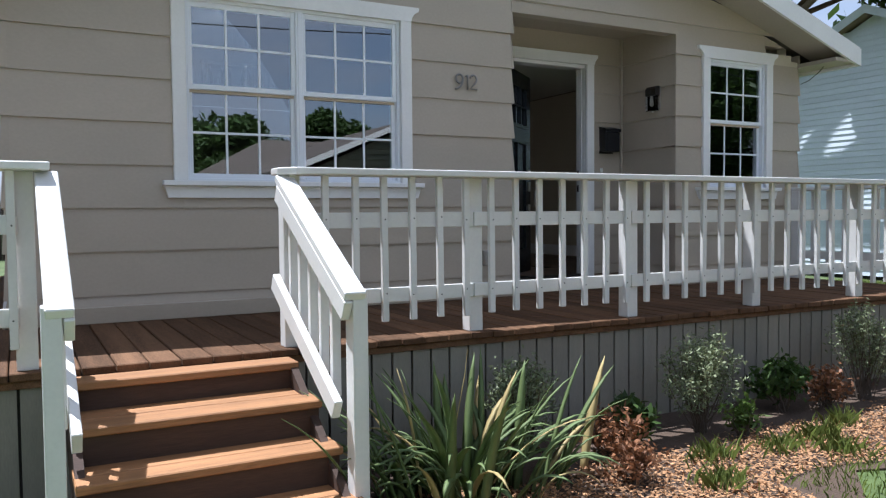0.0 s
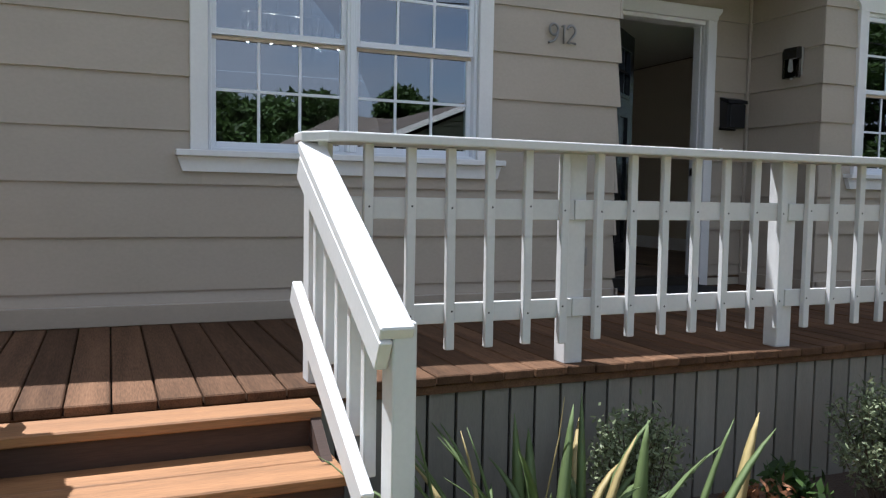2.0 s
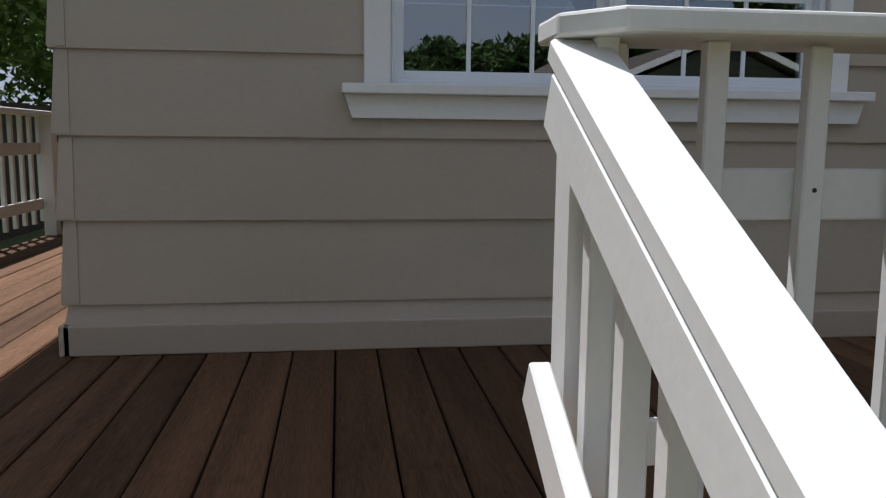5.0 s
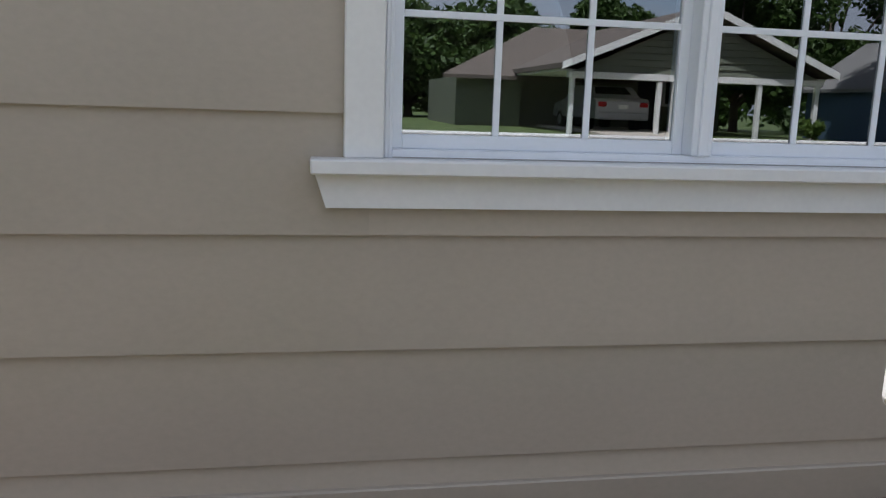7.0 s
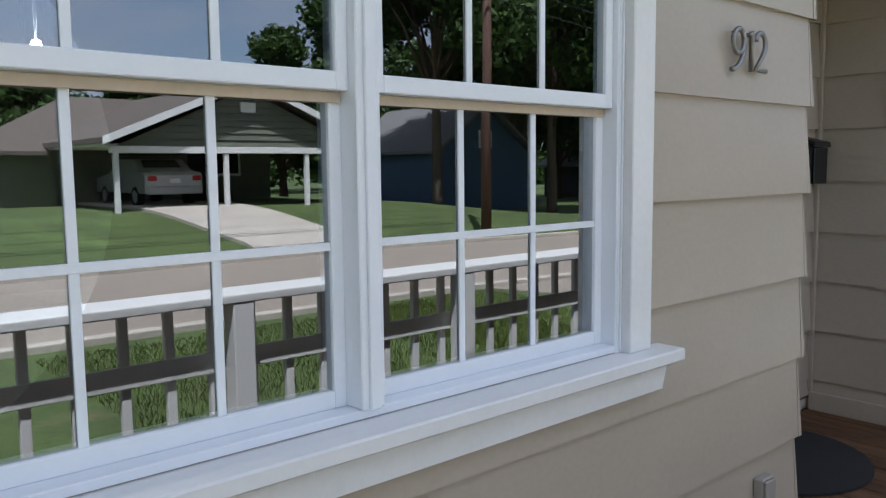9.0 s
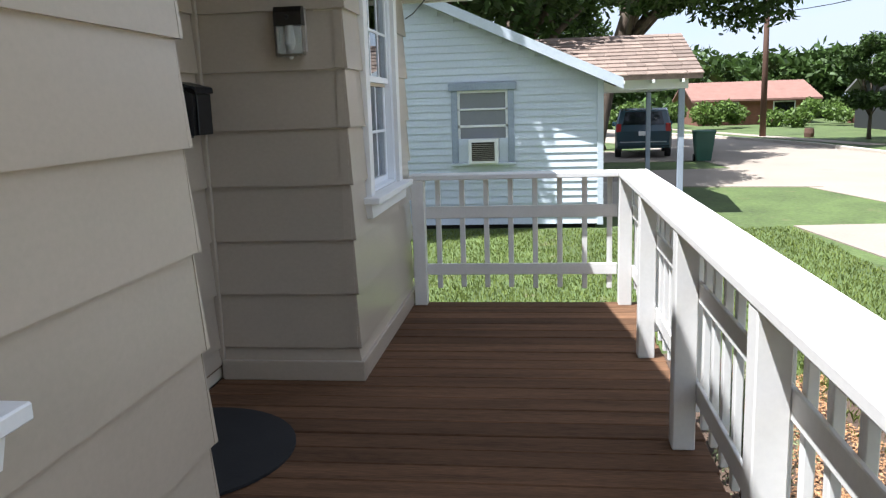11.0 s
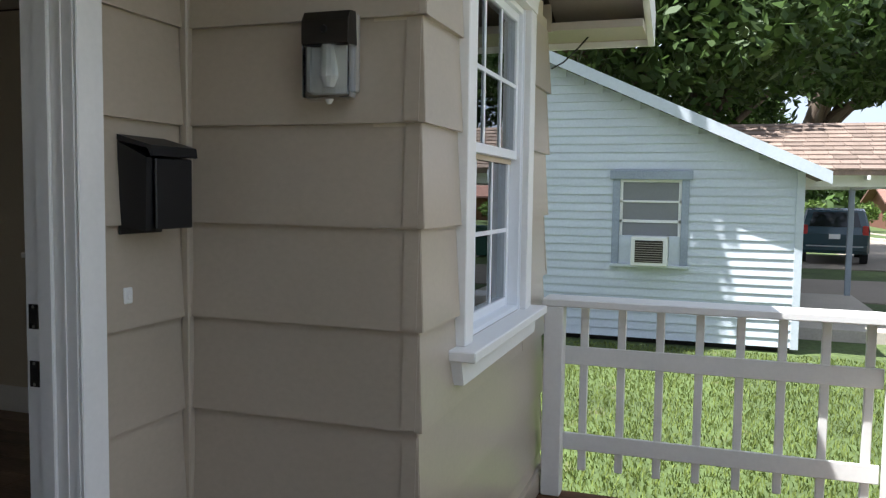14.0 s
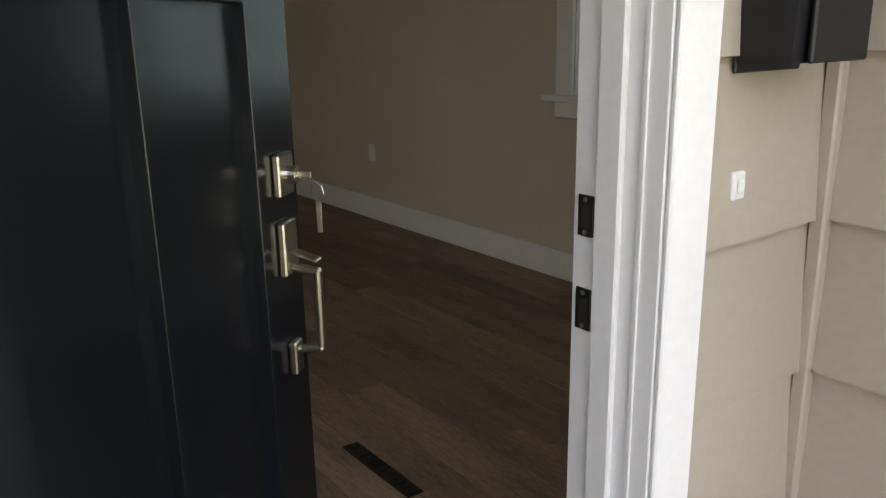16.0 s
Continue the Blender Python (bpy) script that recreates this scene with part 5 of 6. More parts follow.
part("sash", Shape().soft(NX - 0.01, NX + 0.02, wy0, wy1, 1.02, 1.06, 0.003).soft(NX - 0.01, NX + 0.02, wy0, wy1, 1.30, 1.33, 0.003).soft(NX - 0.01, NX + 0.02, wy0, wy1, wz1 - 0.04, wz1, 0.003).soft(NX - 0.01, NX + 0.02, wy0, wy0 + 0.04, 0.8, wz1 - 0.04, 0.003).soft(NX - 0.01, NX + 0.02, wy1 - 0.04, wy1, 0.8, wz1 - 0.04, 0.003), PLATE, nw)
part("blind", Shape().soft(NX + 0.008, NX + 0.016, wy0, wy1, wz0 + 0.05, wz1, 0.001), material("grey_blind", (0.20, 0.205, 0.21), 0.6, 0.06, 3, 40, 0.1), nw)
part("side_board", Shape().soft(NX - 0.012, NX + 0.01, wy0, -0.23, wz0 - 0.02, 0.84, 0.003), PALEBLUE, nw)
part("side_board", Shape().soft(NX - 0.012, NX + 0.01, 0.26, wy1, wz0 - 0.02, 0.84, 0.003), PALEBLUE, nw)
ac = thing("air_conditioner", (NX, 0.02, wz0), "white window air conditioner with a dark grille", "air conditioner")
part("case", Shape().soft(NX - 0.34, NX + 0.03, -0.225, 0.255, wz0 - 0.02, wz0 + 0.38, 0.012), PLATE, ac)
gr = part("grille", Shape().soft(NX - 0.346, NX - 0.341, -0.17, 0.20, wz0 + 0.03, wz0 + 0.33, 0.001), STEEL, ac, "dark grille")
for i in range(9):
    part("fin", Shape().soft(NX - 0.350, NX - 0.3465, -0.17, 0.20, wz0 + 0.045 + i * 0.031, wz0 + 0.053 + i * 0.031, 0.001), GREY, gr)
# porch: its ridge runs towards the street
PX0, PXR, PX1, PE, PR = 14.55, 17.0, 19.6, 1.80, 2.66
PYF, PYB = -3.66, 1.2
for sx, xe in ((-1, PX0), (1, PX1)):
    part("porch_roof", Shape().hexa([(xe, PYF, PE - 0.08), (PXR, PYF, PR - 0.08), (PXR, PYB, PR - 0.08), (xe, PYB, PE - 0.08)], [(xe, PYF, PE), (PXR, PYF, PR), (PXR, PYB, PR), (xe, PYB, PE)]), BROWNROOF, neigh)
rows = 11
for i in range(rows):
    u0, u1 = i / rows, (i + 1) / rows
    y = PYF - 0.02
    while y < -0.6:
        w = random.uniform(0.26, 0.36)
        x0, z0 = PX0 - 0.02 + (PXR - PX0) * u0, PE + (PR - PE) * u0 + 0.012
        x1, z1 = PX0 + (PXR - PX0) * u1, PE + (PR - PE) * u1 + 0.003
        part("shingle", Shape().hexa([(x0, y, z0 - 0.01), (x0, y + w - 0.01, z0 - 0.01), (x1, y + w - 0.01, z1 - 0.006), (x1, y, z1 - 0.006)], [(x0, y, z0 + 0.008), (x0, y + w - 0.01, z0 + 0.008), (x1, y + w - 0.01, z1), (x1, y, z1)]), BROWNROOF, neigh)
        y += w
part("porch_beam", Shape().soft(PX0 + 0.22, PX0 + 0.34, PYF + 0.2, NC, PE - 0.24, PE - 0.06, 0.004), PLATE, neigh, "white porch beam")
part("porch_beam", Shape().soft(PX1 - 0.34, PX1 - 0.22, PYF + 0.2, NC, PE - 0.24, PE - 0.06, 0.004), PLATE, neigh)
part("porch_beam", Shape().soft(PX0 + 0.34, PX1 - 0.34, PYF + 0.22, PYF + 0.34, PE - 0.24, PE - 0.07, 0.004), PLATE, neigh)
part("porch_gable", Shape().prism([(PX0 + 0.3, PYF + 0.24, PE - 0.07), (PX1 - 0.3, PYF + 0.24, PE - 0.07), (PXR, PYF + 0.24, PR - 0.2)], (0, 0.06, 0)), PALEBLUE, neigh)
part("porch_ceiling", Shape().box(PX0 + 0.1, PX1 - 0.1, PYF + 0.3, NC, PE - 0.06, PE - 0.03), PALEBLUE, neigh)
for y in [PYF + 0.3 + 0.5 * i for i in range(4)]:
    part("rafter_tail", Shape().soft(PX0 - 0.01, PX0 + 0.22, y, y + 0.045, PE - 0.14, PE - 0.081, 0.002), PLATE, neigh)
for x, y in ((PX0 + 0.3, -3.36), (PX1 - 0.3, -3.36)):
    part("porch_post", Shape().soft(x - 0.05, x + 0.05, y - 0.05, y + 0.05, GROUND - 0.05, PE - 0.24, 0.006), GREYBLUE, neigh, "blue-grey porch post")
part("porch_floor", Shape().soft(PX0 + 0.2, PX1 - 0.2, PYF + 0.2, NC, GROUND - 0.05, GROUND + 0.18, 0.01), KERB, neigh)


# ---- trees ----
def crown_points(g, blobs, n):
    """Points scattered on and inside uneven clumps, with gaps between."""
    vol = np.array([b[3] ** 2 for b in blobs])
    pick = g.choice(len(blobs), n, p=vol / vol.sum())
    b = np.array([[q[0], q[1], q[2], q[3]] for q in blobs])[pick]
    d = g.normal(size=(n, 3))
    d /= np.linalg.norm(d, axis=1, keepdims=True)
    d[:, 2] *= 0.75
    r = b[:, 3] * (0.45 + 0.6 * g.random(n) ** 0.6) * (1 + 0.18 * np.sin(d[:, 0] * 7 + b[:, 0]) * np.sin(d[:, 1] * 6 + b[:, 1]))
    return b[:, :3] + d * r[:, None]


def tree(x, y, h, r, n, leaf, seed, label, mat=None, trunk=0.22, low=0.35, z=GROUND, name="tree", shift=(0, 0)):
    g, ro = np.random.default_rng(seed), random.Random(seed)
    t = thing(name, (x, y, z), label, "tree")
    cx, cy = x + shift[0], y + shift[1]
    blobs = []
    limbs = []
    for i in range(16):
        az = i * 2.4 + ro.uniform(-0.3, 0.3)
        u = ro.uniform(0.0, 1.0)
        hz = z + h * (low + (1 - low) * (0.1 + 0.8 * u))
        rr = r * (0.35 + 0.55 * math.sqrt(max(0.02, 1 - (2 * u - 0.85) ** 2))) * ro.uniform(0.55, 0.85)
        bx, by = cx + math.cos(az) * rr, cy + math.sin(az) * rr
        blobs.append((bx, by, hz, r * ro.uniform(0.26, 0.42)))
        root = Vector((x + (cx - x) * 0.3, y + (cy - y) * 0.3, z + h * low * ro.uniform(0.7, 1.1)))
        end = Vector((bx, by, hz))
        limbs.append(Shape().tube([root, root.lerp(end, 0.5) + Vector((0, 0, 0.05 * h)), end], [trunk * 0.4, trunk * 0.22, trunk * 0.06], 6))
    blobs.append((cx, cy, z + h * 0.92, r * 0.38))
    tr = part("trunk", Shape().tube([(x, y, z - 0.1), (x + 0.03, y, z + 0.3), (x + (cx - x) * 0.15, y + (cy - y) * 0.15, z + h * low * 0.7), (x + (cx - x) * 0.4, y + (cy - y) * 0.4, z + h * (low + 0.15)), (cx, cy, z + h * 0.8)],
                                  [trunk * 1.4, trunk, trunk * 0.85, trunk * 0.6, trunk * 0.12], 10), BARK, t, "", True)
    for limb in limbs:
        part("limb", limb, BARK, tr, "", True)
    v, f = scatter_cards(crown_points(g, blobs, n), leaf, 0.15, g)
    ob = new("crown", cloud_mesh("crown", v - np.array([[x, y, z]]), f, mat or LEAF))
    ob.parent = t
    ORIGIN[ob] = (0, 0, 0)
    return t


tree(20.5, 2.5, 12.5, 5.2, 30000, (0.16, 0.075), 21, "tall leafy tree behind the neighbouring house", trunk=0.4, low=0.30, shift=(0, -1.5))
tree(12.4, 9.5, 10.5, 2.9, 24000, (0.13, 0.06), 22, "tall leafy tree between the houses", trunk=0.32, low=0.48, shift=(1.0, -5.8))
tree(27.0, 1.0, 12.0, 4.5, 20000, (0.18, 0.08), 23, "tall leafy tree beside the street", trunk=0.35, low=0.3, shift=(0.5, -3.0))
tree(35.0, -3.2, 13.5, 5.6, 26000, (0.2, 0.09), 24, "tall leafy tree beside the street", trunk=0.35, low=0.36, shift=(0, -4.0))
tree(38.4, -15.5, 4.6, 1.55, 9000, (0.11, 0.05), 25, "young leafy street tree on the lawn", trunk=0.09, low=0.28)
tree(49.0, -2.0, 8.5, 3.8, 9000, (0.2, 0.09), 28, "leafy tree farther down the street", trunk=0.25, low=0.14)
tree(54.0, 5.0, 9.0, 4.2, 9000, (0.22, 0.1), 29, "leafy tree farther down the street", trunk=0.25, low=0.14)
tree(15.0, 22.0, 12.0, 5.0, 12000, (0.2, 0.09), 26, "tall leafy tree behind the houses", trunk=0.35)
tree(46.0, -24.5, 8.0, 2.6, 9000, (0.16, 0.07), 27, "leafy tree beside the grey-roofed house", trunk=0.2)
for i, (x, y, h, r) in enumerate(((-6.5, 9.0, 7.0, 2.6), (-5.2, 13.5, 8.0, 3.0), (-8.5, 5.0, 7.5, 2.8))):
    tree(x, y, h, r, 14000, (0.10, 0.05), 30 + i, "bright leafy tree behind the dark fence", LEAF2 if i < 2 else LEAF, low=0.16)
# Unseen trees, added to block western sky light from porch and walls.
for i, (x, y, h, r) in enumerate(((-11.5, -4.5, 10.5, 3.8), (-12.5, 2.5, 11.0, 4.0))):
    tree(x, y, h, r, 12000, (0.16, 0.07), 36 + i, "unseen tall tree added to dim the western sky", low=0.2)
# across the street
for i, (x, y, h, r) in enumerate(((26.0, -36.0, 12.0, 5.2), (32.5, -30.0, 12.5, 5.2), (37.5, -24.0, 11.0, 4.5), (16.0, -42.0, 6.6, 3.4), (20.0, -34.0, 8.0, 3.6), (40.0, -33.0, 12.0, 5.0))):
    tree(x, y, h, r, 15000, (0.22, 0.10), 40 + i, "tall leafy tree across the street", z=GROUND + rise(x, y), low=0.2)
for i, (x, y, h, r) in enumerate(((20.2, -22.4, 12.0, 4.4), (26.0, -21.5, 12.5, 4.8))):
    tree(x, y, h, r, 15000, (0.2, 0.09), 60 + i, "tall spreading tree shading the blue house", z=GROUND + rise(x, y), low=0.40)
for i, (x, y, h, r) in enumerate(((-4.0, -36.0, 5.2, 3.6), (-11.0, -38.0, 5.6, 4.0), (1.0, -37.0, 5.0, 3.6), (5.0, -41.0, 5.4, 3.8), (-19.0, -37.0, 5.4, 4.0), (-28.0, -34.0, 5.6, 4.0), (10.5, -41.0, 5.8, 3.6))):
    tree(x, y, h, r, 9000, (0.26, 0.12), 50 + i, "leafy tree across the street", z=GROUND + rise(x, y), low=0.12)

g = np.random.default_rng(70)
blobs = []
for i in range(190):
    y = g.uniform(-90, 30)
    blobs.append((g.uniform(72, 88), y, GROUND + g.uniform(0.3, 4.9), g.uniform(2.0, 3.3)))
v, f = scatter_cards(crown_points(g, blobs, 80000), (0.5, 0.26), 0.15, g)
stuff("far_woods", v, f, LEAF, "far dark green woods beyond the street", "woods")
blobs = [(g.uniform(-80, 45), g.uniform(-78, -58), GROUND + 1 + g.uniform(0.3, 6.0), g.uniform(2.2, 3.4)) for i in range(230)]
v, f = scatter_cards(crown_points(g, blobs, 60000), (0.5, 0.24), 0.15, g)
stuff("far_woods", v, f, LEAF, "far dark green woods across the street", "woods")
blobs = [(g.uniform(26, 70), g.uniform(12, 38), GROUND + g.uniform(1.5, 9.5), g.uniform(2.5, 4.2)) for i in range(70)]
v, f = scatter_cards(crown_points(g, blobs, 24000), (0.4, 0.2), 0.15, g)
stuff("far_woods", v, f, LEAF, "dark green woods behind the neighbouring yards", "woods")
blobs = [(g.uniform(54, 61), g.uniform(-23, 2), GROUND + g.uniform(0.3, 1.4), g.uniform(0.5, 0.95)) for i in range(26)]
v, f = scatter_cards(crown_points(g, blobs, 9000), (0.16, 0.08), 0.15, g)
stuff("far_hedges", v, f, LEAF2, "leafy hedges before the brick houses", "hedge")


# ---- far houses ----
def simple_house(x0, x1, y0, y1, z, wall_h, ridge_h, along, wall_m, roof_m, label, over=0.4, openings=()):
    """A house with walls, a pitched roof and windows; openings are (face, along, z, width, height)."""
    h = thing("house", ((x0 + x1) / 2, (y0 + y1) / 2, z), label, "house")
    part("wall", Shape().box(x0, x1, y0, y1, z - 0.3, z + wall_h), wall_m, h)
    zr, ze = z + ridge_h, z + wall_h - 0.05
    if along == "x":
        m = (y0 + y1) / 2
        part("gable", Shape().prism([(x0, y0, z + wall_h), (x0, y1, z + wall_h), (x0, m, zr - 0.1)], (x1 - x0, 0, 0)), wall_m, h)
        for ye in (y0 - over, y1 + over):
            part("roof", Shape().hexa([(x0 - over, ye, ze), (x1 + over, ye, ze), (x1 + over, m, zr), (x0 - over, m, zr)], [(x0 - over, ye, ze + 0.14), (x1 + over, ye, ze + 0.14), (x1 + over, m, zr + 0.14), (x0 - over, m, zr + 0.14)]), roof_m, h)
    else:
        m = (x0 + x1) / 2
        part("gable", Shape().prism([(x0, y0, z + wall_h), (x1, y0, z + wall_h), (m, y0, zr - 0.1)], (0, y1 - y0, 0)), wall_m, h)
        for xe in (x0 - over, x1 + over):
            part("roof", Shape().hexa([(xe, y0 - over, ze), (m, y0 - over, zr), (m, y1 + over, zr), (xe, y1 + over, ze)], [(xe, y0 - over, ze + 0.14), (m, y0 - over, zr + 0.14), (m, y1 + over, zr + 0.14), (xe, y1 + over, ze + 0.14)]), roof_m, h)
    for face, a, zc, w, hh in openings:
        if face == "w":
            fr = part("window", Shape().soft(x0 - 0.06, x0 - 0.002, a - w / 2 - 0.09, a + w / 2 + 0.09, z + zc - 0.09, z + zc + hh + 0.09, 0.01), WHITE, h)
            part("pane", Shape().box(x0 - 0.066, x0 - 0.0605, a - w / 2, a + w / 2, z + zc, z + zc + hh), CARGLASS, fr)
        else:
            fr = part("window", Shape().soft(a - w / 2 - 0.09, a + w / 2 + 0.09, y1 + 0.002, y1 + 0.06, z + zc - 0.09, z + zc + hh + 0.09, 0.01), WHITE, h)
            part("pane", Shape().box(a - w / 2, a + w / 2, y1 + 0.0605, y1 + 0.066, z + zc, z + zc + hh), CARGLASS, fr)
    return h


simple_house(62, 70, -20.4, -12.4, GROUND, 1.8, 3.1, "y", BRICK, REDROOF, "low brick house with a red-brown roof", 0.6, [("w", -18.5, 0.7, 1.4, 0.9), ("w", -14.5, 0.7, 1.4, 0.9)])
simple_house(58, 61, -25.2, -22.6, GROUND, 1.9, 2.8, "x", BRICK, GREYBLUE, "small red brick outbuilding with a pale roof", 0.3, [("w", -24.0, 0.9, 0.9, 0.8)])
simple_house(42, 52, -36, -19.8, GROUND, 2.1, 4.3, "y", DARKSIDING, GREYROOF, "charcoal house with a broad grey asphalt roof", 0.5, [("w", -26, 0.9, 1.2, 1.2)])
part_v = thing("roof_vent", (44.3, -21.5, 4.0), "dark metal roof vent on the grey roof", "roof vent")
part("pipe", Shape().tube([(44.3, -22.5, 3.2), (44.3, -22.5, 4.3)], 0.14, 8), STEEL, part_v)
part("hood", Shape().tube([(44.3, -22.5, 4.3), (44.3, -22.5, 4.5)], 0.3, 10), STEEL, part_v)
gate = thing("metal_fence", (41.5, -23, GROUND), "pale metal fence posts by the charcoal house", "fence")
for y in (-21.8, -24.6, -25.0):
    part("post", Shape().tube([(41.6, y, GROUND - 0.1), (41.6, y, GROUND + 1.6)], 0.05, 8), PLATE, gate)
part("wire_panel", Shape().tube([(41.6, -21.8, GROUND + 1.55), (41.6, -25.0, GROUND + 1.55)], 0.02, 6), PLATE, gate)
solid("barrel", Shape().tube([(41.5, -13.9, GROUND), (41.5, -13.9, GROUND + 0.2), (41.5, -13.9, GROUND + 0.45)], [0.21, 0.24, 0.21], 14), POLE, "old wooden barrel on the far lawn", "barrel")

# carport house across the street
cz = GROUND + rise(10, -22)
car_house = thing("carport_house", (11.4, -24, cz), "grey-green house with a gabled carport on white posts", "house")
GX0, GX1, GA, GYF, GYB = 6.9, 15.8, 11.35, -20.6, -34.0
ge, ga = 2.25, 4.08
for xe in (GX0, GX1):
    part("roof", Shape().hexa([(xe, GYF, ge - 0.1), (GA, GYF, ga - 0.1), (GA, GYB, ga - 0.1), (xe, GYB, ge - 0.1)], [(xe, GYF, ge + 0.05), (GA, GYF, ga + 0.05), (GA, GYB, ga + 0.05), (xe, GYB, ge + 0.05)]), TAUPEROOF, car_house)
    part("rake_board", Shape().hexa([(xe, GYF, ge - 0.14), (GA, GYF, ga - 0.14), (GA, GYF + 0.04, ga - 0.14), (xe, GYF + 0.04, ge - 0.14)], [(xe, GYF, ge + 0.07), (GA, GYF, ga + 0.07), (GA, GYF + 0.04, ga + 0.07), (xe, GYF + 0.04, ge + 0.07)]), WHITE, car_house, "white rake board")
z = ge - 0.16
while z < ga - 0.3:
    hw = 4.2 * (ga - 0.25 - z) / (ga - ge)
    part("gable_board", Shape().hexa([(GA - hw, GYF - 0.34, z), (GA + hw, GYF - 0.34, z), (GA + hw, GYF - 0.42, z), (GA - hw, GYF - 0.42, z)], [(GA - hw + 0.45, GYF - 0.38, z + 0.195), (GA + hw - 0.45, GYF - 0.38, z + 0.195), (GA + hw - 0.45, GYF - 0.42, z + 0.195), (GA - hw + 0.45, GYF - 0.42, z + 0.195)]), GREENSIDING, car_house)
    z += 0.2
part("gable_vent", Shape().soft(GA - 0.25, GA + 0.25, GYF - 0.40, GYF - 0.30, ga - 0.95, ga - 0.65, 0.01), PLATE, car_house, "white louvred gable vent")
part("beam", Shape().soft(GX0 + 0.3, GX1 - 0.3, GYF - 0.5, GYF - 0.3, ge - 0.36, ge - 0.17, 0.01), WHITE, car_house)
part("wall", Shape().box(GX0 + 0.4, GX1 - 0.4, GYB + 0.4, -27.0, cz - 0.3, ge - 0.1), GREENSIDING, car_house)
part("carport_ceiling", Shape().box(GX0 + 0.1, GX1 - 0.1, -27.0, GYF - 0.5, ge - 0.17, ge - 0.1), INCEIL, car_house)
cw = part("window", Shape().soft(13.0, 14.1, -27.0, -26.93, cz + 0.9, cz + 2.0, 0.01), WHITE, car_house)
part("pane", Shape().box(13.1, 14.0, -26.929, -26.92, cz + 1.0, cz + 1.9), CARGLASS, cw)
part("door", Shape().soft(12.0, 12.8, -27.0, -26.94, cz, cz + 2.0, 0.01), DARKSIDING, car_house)
for x in (7.35, 10.1, 10.6, 13.4, 15.35):
    part("post", Shape().soft(x - 0.07, x + 0.07, GYF - 0.47, GYF - 0.33, cz - 0.3, ge - 0.36, 0.01), WHITE, car_house)
part("west_wing", Shape().box(4.9, GX0 + 0.4, -33, -26.5, cz - 0.3, 2.0), GREENSIDING, car_house)
part("west_roof", Shape().hexa([(4.3, -25.9, 1.92), (GA, -25.9, 1.92), (GA, -29.7, 4.0), (8.6, -29.7, 4.0)], [(4.3, -25.9, 2.05), (GA, -25.9, 2.05), (GA, -29.7, 4.12), (8.6, -29.7, 4.12)]), TAUPEROOF, car_house)
simple_house(21.8, 27.5, -31, -24.2, GROUND + rise(22, -27), 2.3, 4.4, "y", BLUESIDING, GREYROOF, "blue clapboard house with a steep gable", 0.3, [("s", 24.6, 2.6, 0.6, 0.6)])
bush("shrub", 14.6, -20.0, GROUND + rise(14, -20), 0.55, 0.8, 900, LEAF2, "round yellow-green garden shrub across the street", "shrub", 61, (0.07, 0.04), 6)


# ---- vehicles ----
def vehicle(name, m, profile, glass_line, width, paint, label, wheels, wheel_r, lamps):
    """A car facing its own -x... its tail is at x = 0; profile is (x, z) round the side."""
    c = local_thing(name, m, label, "car")
    n = len(profile)
    s = Shape()
    rings = []
    for yy, inset in ((-1.0, 0.06), (-0.93, 0.0), (0.93, 0.0), (1.0, 0.06)):
        ring = []
        for x, z in profile:
            tuck = 0.14 * max(0.0, (z - glass_line) / 0.6)
            ring.append((x, yy * (width / 2) * (1 - tuck), z))
        rings.append(ring)
    mx, mz = sum(p[0] for p in profile) / n, sum(p[1] for p in profile) / n
    for k in (0, 3):
        rings[k] = [(mx + (x - mx) * 0.97, y, mz + (z - mz) * 0.95) for x, y, z in rings[k]]
    v = [p for r in rings for p in r]
    f = []
    for k in range(3):
        f += [(k * n + i, k * n + (i + 1) % n, (k + 1) * n + (i + 1) % n, (k + 1) * n + i) for i in range(n)]
    f += [tuple(range(n))[::-1], tuple(range(3 * n, 4 * n))]
    part("body", s.add(v, f), paint, c, "", False)
    for x in wheels:
        for sy in (-1, 1):
            y0, y1 = sy * (width / 2 - 0.2), sy * (width / 2 + 0.005)
            w = part("wheel", Shape().tube([(x, y0, wheel_r), (x, y1, wheel_r)], wheel_r, 18), TYRE, c)
            part("rim", Shape().tube([(x, y1, wheel_r), (x, y1 + sy * 0.012, wheel_r)], wheel_r * 0.62, 14), SILVER, w)
    for nm, sh, mt in lamps:
        part(nm, sh, mt, c)
    return c


vz = GROUND + 0.022
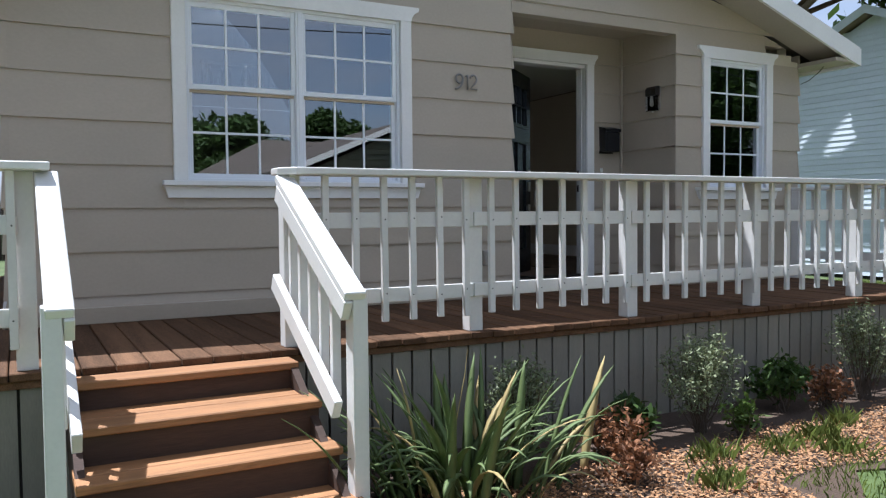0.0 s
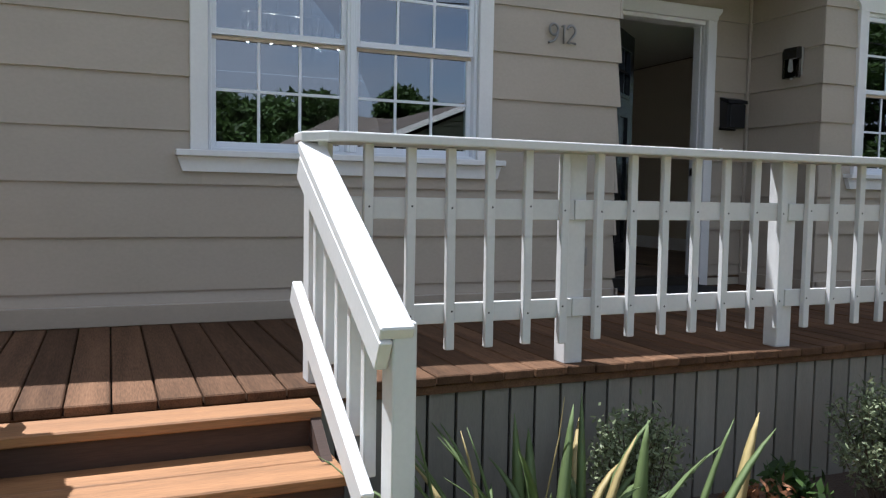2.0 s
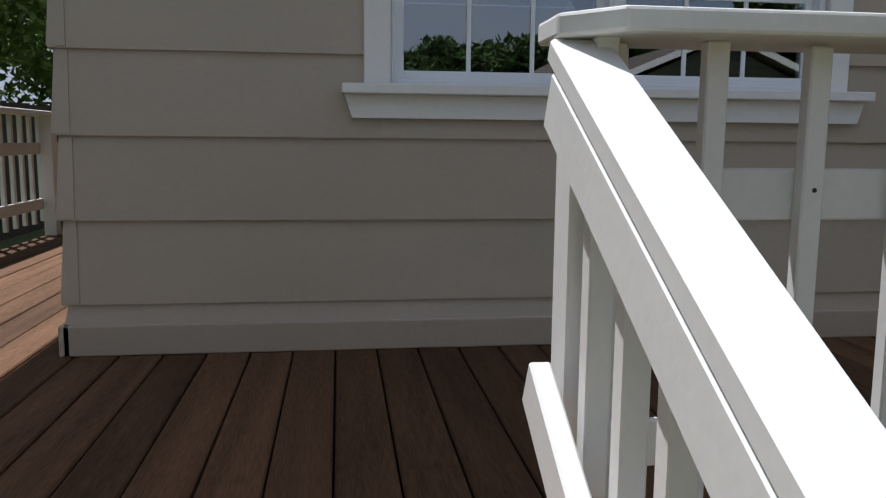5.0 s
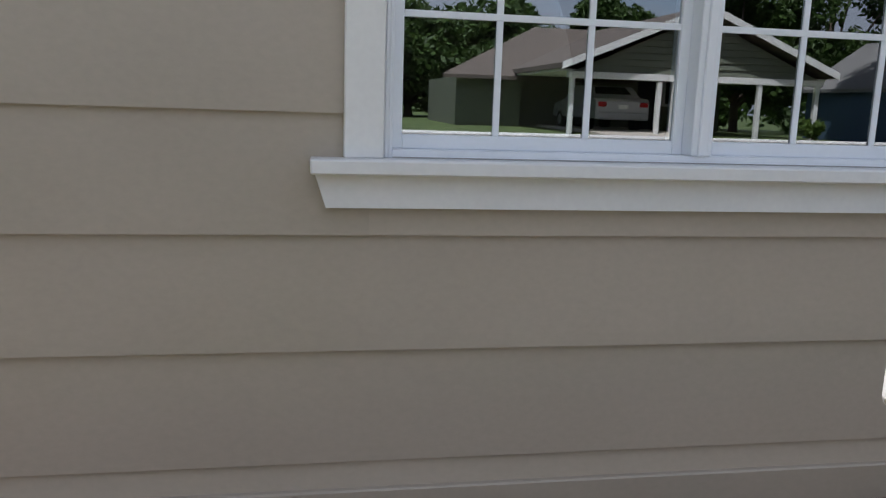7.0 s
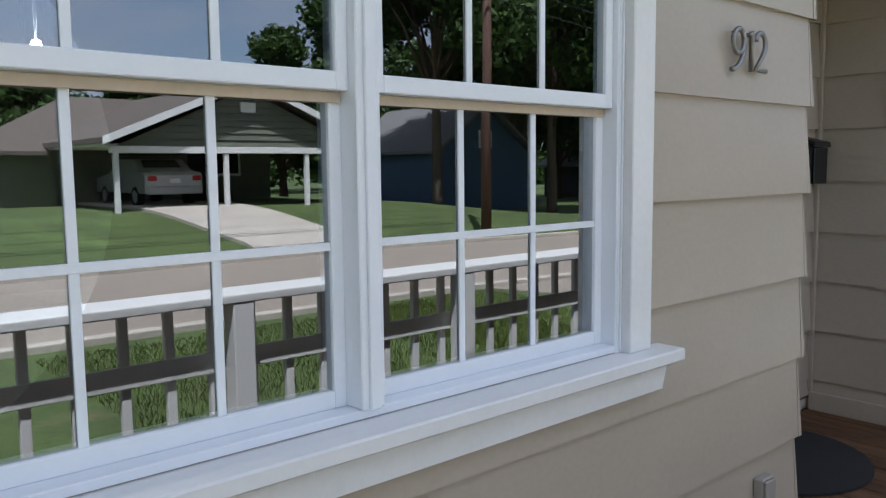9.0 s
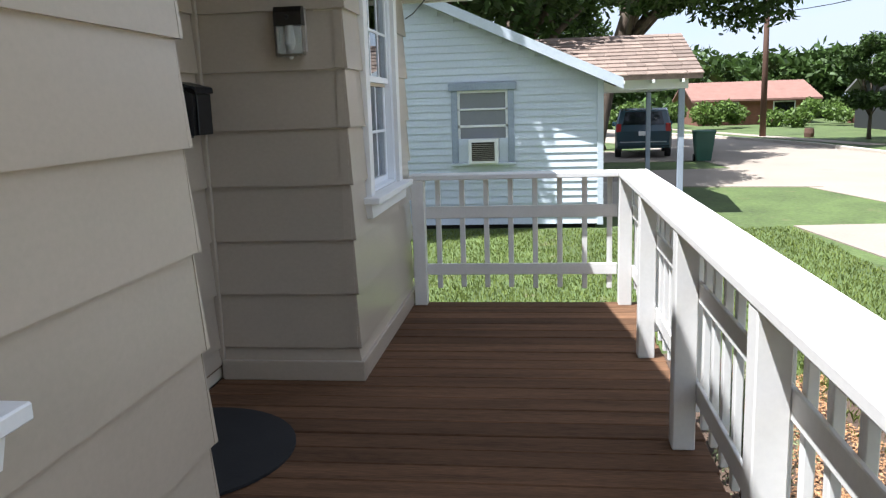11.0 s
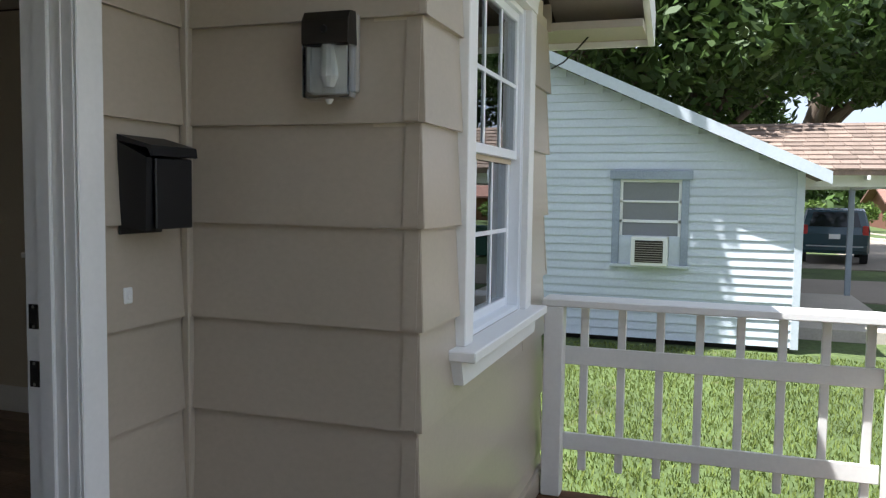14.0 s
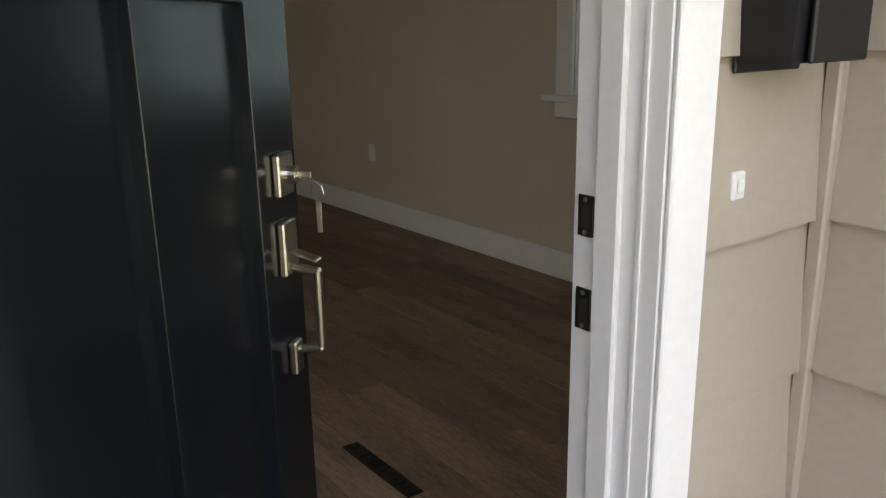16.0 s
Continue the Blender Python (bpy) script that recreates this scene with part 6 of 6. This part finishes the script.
van = vehicle("minivan", pose(29.2, -4.45, vz, 0, 0, -6), [(0.02, 0.35), (0.0, 0.95), (0.10, 1.15), (0.38, 1.68), (0.7, 1.75), (3.2, 1.72), (4.1, 1.15), (5.0, 0.95), (5.1, 0.4)], 1.1, 1.95, TEAL, "dark teal minivan parked with its tail to the street", (0.95, 4.0), 0.33, [
    ("rear_window", Shape().hexa([(0.105, -0.72, 1.19), (0.115, -0.72, 1.17), (0.115, 0.72, 1.17), (0.105, 0.72, 1.19)], [(0.335, -0.62, 1.63), (0.36, -0.62, 1.62), (0.36, 0.62, 1.62), (0.335, 0.62, 1.63)]), CARGLASS),
    ("tail_light", Shape().soft(0.0, 0.14, -0.93, -0.76, 0.92, 1.22, 0.02), TAIL), ("tail_light", Shape().soft(0.0, 0.14, 0.76, 0.93, 0.92, 1.22, 0.02), TAIL),
    ("bumper", Shape().soft(-0.06, 0.1, -0.92, 0.92, 0.42, 0.62, 0.03), TEAL), ("bumper_strip", Shape().soft(-0.075, -0.061, -0.8, 0.8, 0.56, 0.6, 0.004), SILVER), ("licence_plate", Shape().soft(-0.012, 0.0, -0.16, 0.16, 0.80, 0.95, 0.003), PLATE),
    ("mirror", Shape().soft(3.3, 3.5, -1.15, -0.98, 1.05, 1.22, 0.02), TEAL), ("mirror", Shape().soft(3.3, 3.5, 0.98, 1.15, 1.05, 1.22, 0.02), TEAL)])
sedan = vehicle("sedan", pose(9.5, -22.2, cz + 0.03, 0, 0, -90), [(0.02, 0.4), (0.0, 0.95), (0.15, 1.05), (0.75, 1.10), (1.3, 1.45), (2.4, 1.47), (3.2, 1.02), (4.4, 0.85), (4.5, 0.4)], 1.05, 1.8, SILVER, "silver sedan parked under the carport", (0.9, 3.6), 0.31, [
    ("rear_window", Shape().hexa([(0.79, -0.62, 1.12), (0.81, -0.62, 1.10), (0.81, 0.62, 1.10), (0.79, 0.62, 1.12)], [(1.24, -0.54, 1.43), (1.26, -0.54, 1.41), (1.26, 0.54, 1.41), (1.24, 0.54, 1.43)]), CARGLASS),
    ("tail_light", Shape().soft(-0.01, 0.12, -0.84, -0.55, 0.78, 0.95, 0.02), TAIL), ("tail_light", Shape().soft(-0.01, 0.12, 0.55, 0.84, 0.78, 0.95, 0.02), TAIL),
    ("bumper", Shape().soft(-0.07, 0.1, -0.85, 0.85, 0.38, 0.62, 0.03), SILVER), ("licence_plate", Shape().soft(-0.03, -0.012, -0.16, 0.16, 0.72, 0.85, 0.003), PLATE)])

tb = thing("wheelie_bin", (27.3, -6.15, GROUND), "dark green plastic wheelie bin by the kerb", "rubbish bin")
part("body", Shape().hexa([(27.05, -6.36, GROUND + 0.05), (27.5, -6.36, GROUND + 0.05), (27.5, -5.92, GROUND + 0.05), (27.05, -5.92, GROUND + 0.05)], [(26.95, -6.46, GROUND + 0.95), (27.6, -6.46, GROUND + 0.95), (27.6, -5.84, GROUND + 0.95), (26.95, -5.84, GROUND + 0.95)]), BIN, tb)
part("lid", Shape().soft(26.9, 27.62, -6.48, -5.82, GROUND + 0.951, GROUND + 1.03, 0.02), BIN, tb)
for y in (-6.4, -5.9):
    part("wheel", Shape().tube([(27.5, y - 0.03, GROUND + 0.13), (27.5, y + 0.03, GROUND + 0.13)], 0.12, 12), TYRE, tb)
solid("litter", Shape().soft(14.2, 14.45, -7.55, -7.35, GROUND + 0.012, GROUND + 0.10, 0.03), BIN, "crumpled green litter at the lawn edge", "litter")

# ---- poles and wires ----
def pole(x, y, h, label):
    p = thing("utility_pole", (x, y, GROUND), label, "utility pole")
    part("shaft", Shape().tube([(x, y, GROUND - 0.2), (x, y, GROUND + h * 0.5), (x + 0.03, y, GROUND + h)], [0.16, 0.14, 0.11], 12), POLE, p, "", True)
    part("crossarm", Shape().soft(x - 0.06, x + 0.06, y - 1.0, y + 1.0, GROUND + h - 0.6, GROUND + h - 0.48, 0.01), POLE, p)
    for dy in (-0.9, 0.0, 0.9):
        part("insulator", Shape().tube([(x, y + dy, GROUND + h - 0.48), (x, y + dy, GROUND + h - 0.3)], 0.04, 8), GREY, p)


pole(16.25, -15.6, 9.5, "brown wooden utility pole beside the street")
pole(43.4, -12.2, 8.6, "brown wooden utility pole at the street's bend")
pole(-24.0, -16.0, 9.5, "brown wooden utility pole down the street")
for a, b in (((15.1, -15.6, GROUND + 9.2), (43.4, -12.2, GROUND + 8.3)), ((-24.0, -16.0, GROUND + 9.2), (15.1, -15.6, GROUND + 9.2))):
    for dy, dz in ((-0.9, 0), (0.0, 0), (0.9, 0), (0.1, -1.6), (0.1, -2.1)):
        pts = []
        for i in range(13):
            u = i / 12
            p = Vector(a).lerp(Vector(b), u)
            pts.append((p.x, p.y + dy, p.z + dz - 0.9 * 4 * u * (1 - u)))
        solid("power_cable", Shape().tube(pts, 0.018, 5), WIRE, "black overhead power cable", "cable", group="power cables")

# dark fence beyond the side deck
fence = thing("fence", (-4.9, 8, GROUND), "tall dark weathered wooden board fence", "fence")
y = 0.0
while y < 24:
    part("fence_board", Shape().soft(-5.02, -4.99, y, y + 0.14, GROUND - 0.05, 1.22 + random.uniform(-0.02, 0.02), 0.003), FENCE, fence)
    y += 0.145
for z in (-0.3, 0.9):
    part("fence_rail", Shape().soft(-4.989, -4.95, 0, 24, z, z + 0.09, 0.003), FENCE, fence)
x = -4.9
back_f = thing("fence", (0, 24, GROUND), "tall dark weathered wooden board fence", "fence")
while x < 6:
    part("fence_board", Shape().soft(x, x + 0.14, 24.1, 24.13, GROUND - 0.05, 1.22 + random.uniform(-0.02, 0.02), 0.003), FENCE, back_f)
    x += 0.145
